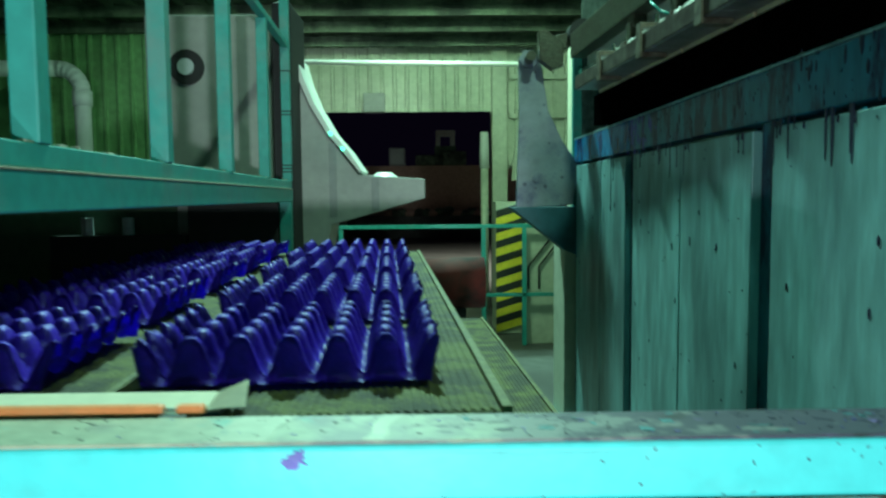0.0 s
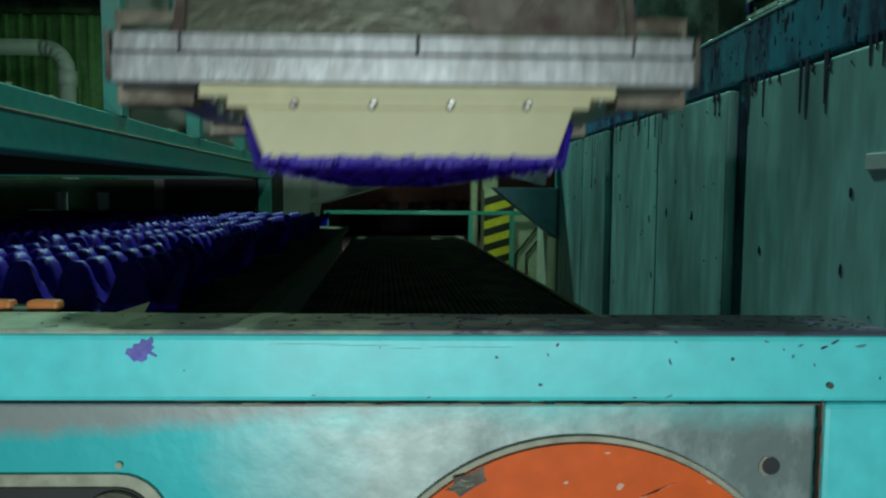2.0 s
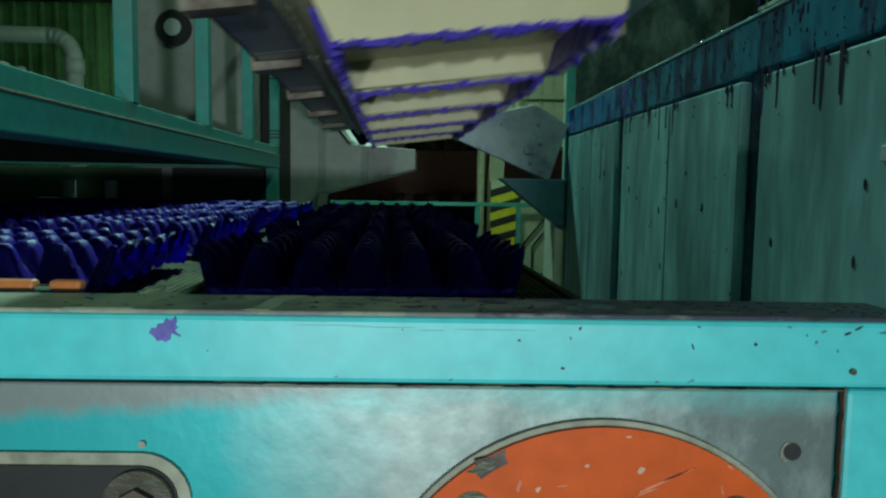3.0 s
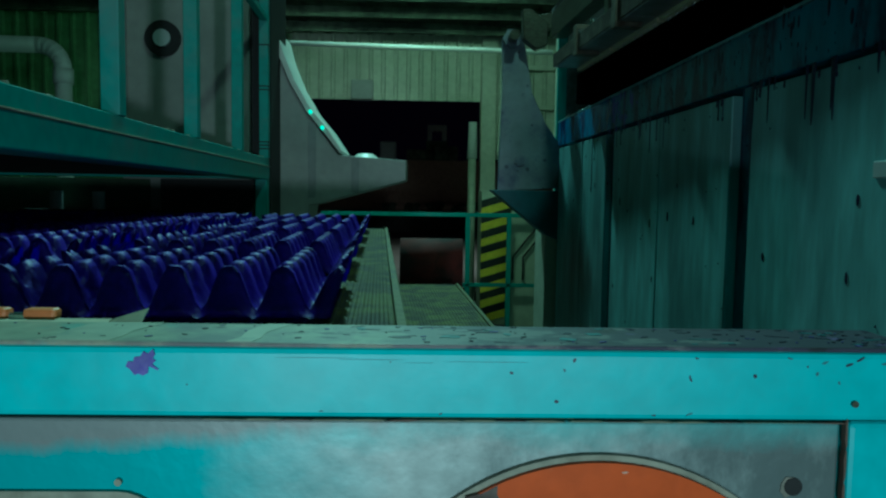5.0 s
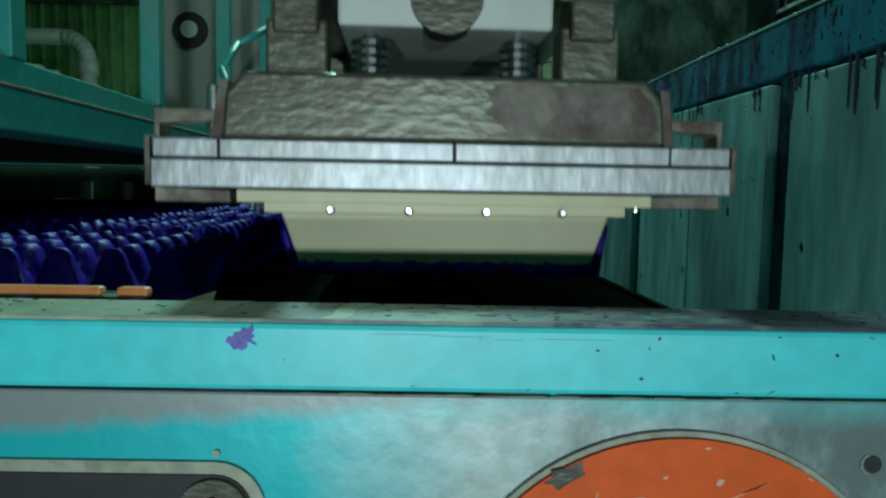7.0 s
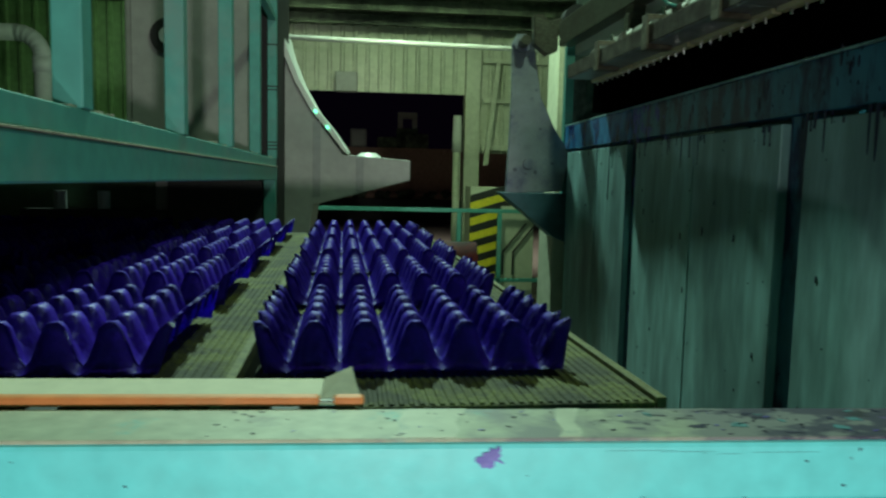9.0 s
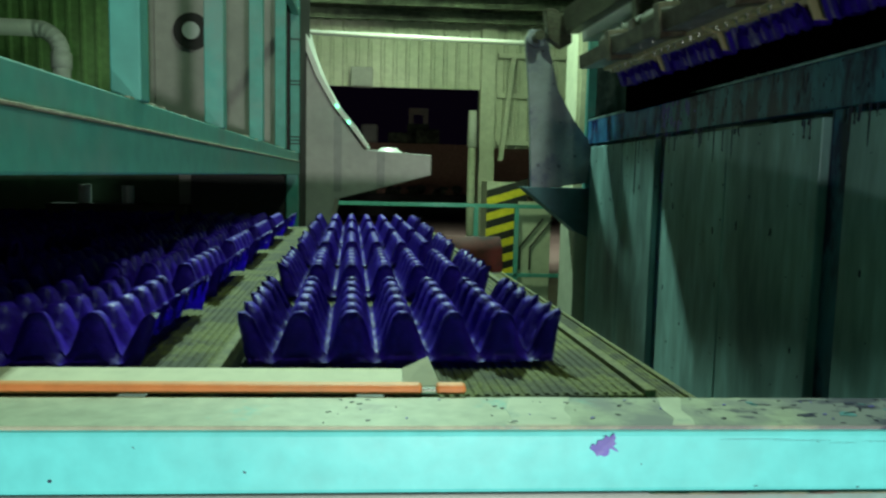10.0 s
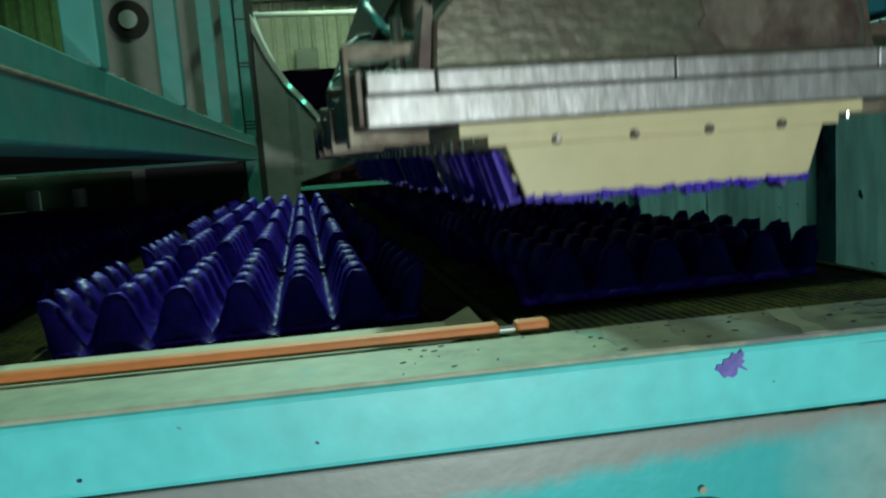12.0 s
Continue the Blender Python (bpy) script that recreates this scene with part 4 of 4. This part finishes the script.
# ---- dryer frame beside the conveyor ----
FR = placed(-0.56, 0, 0, 2.5)
dryer = thing("dryer_frame", "dusty teal steel frame of the dryer inlet", "machine frame", FR)
part("side_beam", box(bmesh.new(), -0.14, 0.0, -0.6, 3.95, 1.078, 1.152, 0.004), TEAL_OLD, dryer)
part("upper_beam", box(bmesh.new(), -0.14, -0.004, -0.6, 3.95, 1.157, 1.203, 0.003), TEAL_OLD, dryer)
part("edge_lip", box(bmesh.new(), -0.012, 0.004, -0.6, 3.95, 1.1525, 1.1565, 0.001), WORN, dryer, "worn pale lip between the beams")
for y in (0.0, 0.765, 1.515, 2.31, 3.14):
    part("upright", box(bmesh.new(), -0.052, -0.001, y, y + 0.05, 1.204, 2.0, 0.003), TEAL_OLD, dryer)
part("corner_post", box(bmesh.new(), -0.05, 0.002, 3.89, 3.945, 1.204, 2.6, 0.003), TEAL_OLD, dryer)
part("corner_leg", box(bmesh.new(), -0.07, -0.002, 3.87, 3.945, GROUND, 1.077, 0.003), TEAL_OLD, dryer)
for z in (1.255, 1.275, 1.295, 1.60, 1.62, 1.86):
    part("band", box(bmesh.new(), -0.052, 0.005, 3.887, 3.948, z, z + 0.007, 0.001), DARK, dryer, "dark strap round the post")
part("top_rail", box(bmesh.new(), -0.04, -0.001, -0.6, 3.889, 2.001, 2.035, 0.003), TEAL_OLD, dryer)
part("cross_beam", box(bmesh.new(), -2.6, -0.145, 3.87, 3.945, 1.078, 1.20, 0.004), TEAL_OLD, dryer)
rf = random.Random(21)
for k in range(16):
    y = rf.uniform(0.3, 3.8)
    part("dust_crumb", box(bmesh.new(), -0.03, -0.012, y, y + rf.uniform(0.008, 0.03), 1.2032, 1.2032 + rf.uniform(0.003, 0.008), 0.001), WORN, dryer)
# Unseen hood sheet, added to shade the trays beyond the side beam.
part("hood", box(bmesh.new(), -3.2, -0.142, -0.6, 3.86, 1.09, 1.15, 0.003), DARK, dryer, "unseen dark sheet roof shading the dryer inlet")
# Black plate painting the shade at the dryer's far end.
part("shade_plate", box(bmesh.new(), -0.62, -0.08, 3.88, 3.93, 0.3, 1.07, 0.002), DARK, dryer, "black plate painting shade at the dryer end")
for x in (-1.22, -0.98):
    part("stub_pipe", rod(bmesh.new(), (x, 3.9, 0.886), (x, 3.9, 0.99), 0.035, 14), PVC, dryer, "short pale pipe")
# Dimmed colour again: shade under the hood is put into this wall.
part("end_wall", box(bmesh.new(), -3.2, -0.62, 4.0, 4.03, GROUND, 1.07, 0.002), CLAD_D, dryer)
# Added black block under the stub pipes, painting the dark below the hood.
part("shade_block", box(bmesh.new(), -1.4, -0.63, 3.8, 3.98, 0.2, 0.885, 0.003), DARK, dryer)
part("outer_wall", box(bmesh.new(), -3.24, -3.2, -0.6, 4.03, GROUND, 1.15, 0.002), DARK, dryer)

cab = thing("fan_cabinet", "tall grey electric cabinet with a round fan grille", "cabinet")
part("body", box(bmesh.new(), -1.62, -0.86, 3.98, 4.6, GROUND, 2.22, 0.01), GREY, cab)
part("door", box(bmesh.new(), -1.58, -0.9, 3.965, 3.979, 0.3, 2.18, 0.004), GREY, cab)
fan = bmesh.new()
rod(fan, (-1.36, 3.94, 1.90), (-1.36, 3.965, 1.90), 0.105, 40)
fan = part("fan", fan, DARK, cab, "black round fan")
part("fan_hub", rod(bmesh.new(), (-1.36, 3.925, 1.90), (-1.36, 3.942, 1.90), 0.05, 28), PVC, fan)
# Black block painting the dark gap here; its door and handle are made up.
gap_block = thing("dark_gap_block", "black block painting the dark gap beside the fan cabinet", "cabinet")
part("body", box(bmesh.new(), -0.85, -0.735, 4.0, 4.5, GROUND, 2.3, 0.01), DARK, gap_block)
part("door", box(bmesh.new(), -0.845, -0.74, 3.986, 3.999, GROUND + 0.1, 2.26, 0.003), DARK, gap_block)
part("handle", box(bmesh.new(), -0.757, -0.749, 3.978, 3.9855, 1.5, 1.6, 0.002), DULL, gap_block)

pipe = thing("drain_pipe", "grey plastic pipe with an elbow", "pipe")
pb = bmesh.new()
tube(pb, [(-6.0, 7.4, 2.52), (-3.85, 7.4, 2.50)] + [(-3.85 + 0.25 * math.sin(radians(a)), 7.4, 2.25 + 0.25 * math.cos(radians(a))) for a in range(15, 91, 15)] + [(-3.6, 7.4, GROUND)], 0.085, 20)
part("pipe_run", pb, PVC, pipe, smooth=True)
part("elbow_collar", rod(bmesh.new(), (-3.6, 7.4, 2.1), (-3.6, 7.4, 2.26), 0.1, 16), PVC, pipe, smooth=True)

desk = thing("control_desk", "pale grey sheet-metal control desk with sloping panel", "control desk")
db = bmesh.new()
prism(db, [(-0.86, GROUND), (-0.6, GROUND), (-0.6, 0.6), (-0.55, 0.92), (-0.5, 0.93), (0.08, 1.09), (0.08, 1.22), (-0.36, 1.25), (-0.46, 1.38), (-0.57, 1.52), (-0.675, 1.70), (-0.75, 1.88), (-0.79, 2.02), (-0.86, 2.03)], 4.3, 4.75, bevel=0.006)
part("desk_body", db, GREY, desk)
dp = bmesh.new()
prism(dp, [(-0.785, 2.035), (-0.745, 1.885), (-0.67, 1.705), (-0.565, 1.525), (-0.455, 1.395), (-0.35, 1.262), (-0.335, 1.275), (-0.43, 1.415), (-0.54, 1.545), (-0.642, 1.72), (-0.715, 1.90), (-0.757, 2.05)], 4.27, 4.78, bevel=0.002)
panel = part("panel", dp, WHITE, desk, "white sloping control panel")
for x, z in ((-0.535, 1.52), (-0.46, 1.42)):
    part("lamp", rod(bmesh.new(), (x, 4.25, z), (x, 4.3, z), 0.010, 12), LED, panel, "lit green indicator")
# Shadow bands on the desk front, painted as thin darker strips.
BAND_SHADE = material("shaded_enamel", (0.24, 0.25, 0.25), 0.45, 0, 25, 0.1, 0.03)
for x, z0, z1 in ((-0.555, 0.97, 1.46), (-0.275, 1.01, 1.235)):
    part("stripe", box(bmesh.new(), x, x + 0.05, 4.295, 4.2995, z0, z1, 0.001), BAND_SHADE, desk, "shadow band painted on the desk")
part("dome", rod(bmesh.new(), (-0.2, 4.5, 1.24), (-0.2, 4.5, 1.27), 0.09, 24, 0.05), WHITE, desk)

# ---- guard rail, hazard column, drum ----
rail = thing("guard_rail", "green painted tubular guard rail", "rail")
part("top_rail", box(bmesh.new(), -0.76, 1.5, 6.36, 6.39, 0.797, 0.835, 0.004), TEAL_OLD, rail)
part("mid_rail", box(bmesh.new(), 0.53, 1.5, 6.36, 6.39, 0.136, 0.172, 0.004), TEAL_OLD, rail)
for x in (-0.76, 0.60, 0.99):
    part("post", box(bmesh.new(), x, x + 0.043, 6.36, 6.39, GROUND, 0.796, 0.004), TEAL_OLD, rail)
column = thing("hazard_column", "square column with black and yellow warning stripes", "column")
part("core", box(bmesh.new(), 0.80, 1.22, 7.02, 7.5, GROUND, 1.04), CLAD, column)
for i in range(8):
    z = -0.33 + i * 0.16
    b2 = bmesh.new()
    lo, hi = max(0.0, z), min(1.05, z + 0.16)
    prism(b2, [(0.798, z), (1.222, z + 0.13), (1.222, z + 0.21), (0.798, z + 0.08)], 7.0, 7.016)
    part("stripe", b2, YELLOW, column)
    b2 = bmesh.new()
    prism(b2, [(0.798, z + 0.081), (1.222, z + 0.211), (1.222, z + 0.289), (0.798, z + 0.159)], 7.0, 7.016)
    part("stripe", b2, BLACK, column)
white_cab = thing("cream_cabinet", "pale cream steel cabinet behind the tank", "cabinet")
part("body", box(bmesh.new(), 1.35, 2.4, 5.6, 6.0, GROUND, 2.4, 0.01), CLAD, white_cab)
part("door", box(bmesh.new(), 1.38, 2.36, 5.58, 5.598, 0.2, 2.36, 0.004), CLAD, white_cab)
part("seam", box(bmesh.new(), 1.56, 1.565, 5.574, 5.579, 0.2, 2.36), ROOF, white_cab)
gate = thing("stair_gate", "cream panel with a black bent handrail", "gate")
part("panel", box(bmesh.new(), 1.04, 1.36, 6.45, 6.49, GROUND, 0.86, 0.005), CLAD, gate)
for x in (1.06, 1.16):
    hr = bmesh.new()
    tube(hr, [(x, 6.43, 0.2), (x, 6.43, 0.42), (x + 0.22, 6.43, 0.70)], 0.009, 8)
    part("handrail", hr, DARK, gate, smooth=True)
drum = thing("red_drum", "dark red drive drum under the conveyor", "drum")
part("stand", box(bmesh.new(), 0.2, 0.3, 3.25, 3.35, GROUND, 0.507), DARK, drum)
part("shell", rod(bmesh.new(), (0.08, 3.3, 0.64), (0.40, 3.3, 0.64), 0.135, 40), RED, drum, smooth=True)

# ---- conveyor columns of trays ----
# centre of each column on the belt at the start, and the time at which the mould lays it down
LAID_X = 0.141
COLUMNS = [-7.0, -2.3, 2.4, 7.1, 11.8]
UNIT = 1.0


def tray_rows(drop, i):
    rows = []
    y = ROW_Y[i]
    times = {round(0.5 * k, 2) for k in range(25)} | set(cycle_times([r[0] for r in SWING])) | {t for t in (drop, drop - 0.05, drop - 2.4, drop - 2.45, drop - 2.75, drop - 3.1) if 0 <= t <= 12}
    for t in sorted(times):
        if t >= drop:
            rows.append((t, SKEW @ pose(LAID_X - belt_at(t) + belt_at(drop), y, BELT_Z)))
        elif t < drop - 2.4 - 0.02:
            rows.append((t, dip(t) @ mould_pose(0.0) @ pose(0, y - MOULD_Y, -0.082)))
        else:
            rows.append((t, mould_pose(t) @ pose(0, y - MOULD_Y, -0.082)))
    return rows


def motions():
    walk(mould, [(t, mould_pose(t)) for t in cycle_times([r[0] for r in SWING])])
    ts = [r[0] for r in ARM_TURN] + [CYCLE]
    an = [r[1] for r in ARM_TURN] + [ARM_TURN[0][1]]
    walk(arm, [(t, Matrix.Translation(PIVOT) @ Matrix.Rotation(-radians(float(np.interp(t % CYCLE, ts, an))), 4, "Y")) for t in cycle_times([r[0] for r in ARM_TURN])])
    walk(forming, [(t, dip(t) @ SKEW) for t in cycle_times([0.0, 0.55, 0.7, 0.85, 1.0, 3.95, 4.1, 4.25])])
    for n, drop in enumerate(COLUMNS):
        for i in range(5):
            walk(egg_tray(n + i), tray_rows(drop, i))
    for n in range(-2, 4):
        ob = belt_panel(0)
        rows = []
        for k in range(49):
            t = 0.25 * k
            x = LAID_X + 0.012 - belt_at(t) + belt_at(2.4 + n * CYCLE)
            ahead = x - LAID_X - 0.012
            sink = float(np.interp(ahead, (0.0, 0.072, 0.11, 0.168, 0.22, 0.4, 0.8, 1.2, 1.6), (0.0, 0.075, 0.10, 0.19, 0.30, 0.60, 0.64, 0.68, 0.72)))
            rows.append((t, SKEW @ pose(min(x, LAID_X + 0.05), 0.20, BELT_Z - 0.002 - sink)))
        walk(ob, rows)


motions()
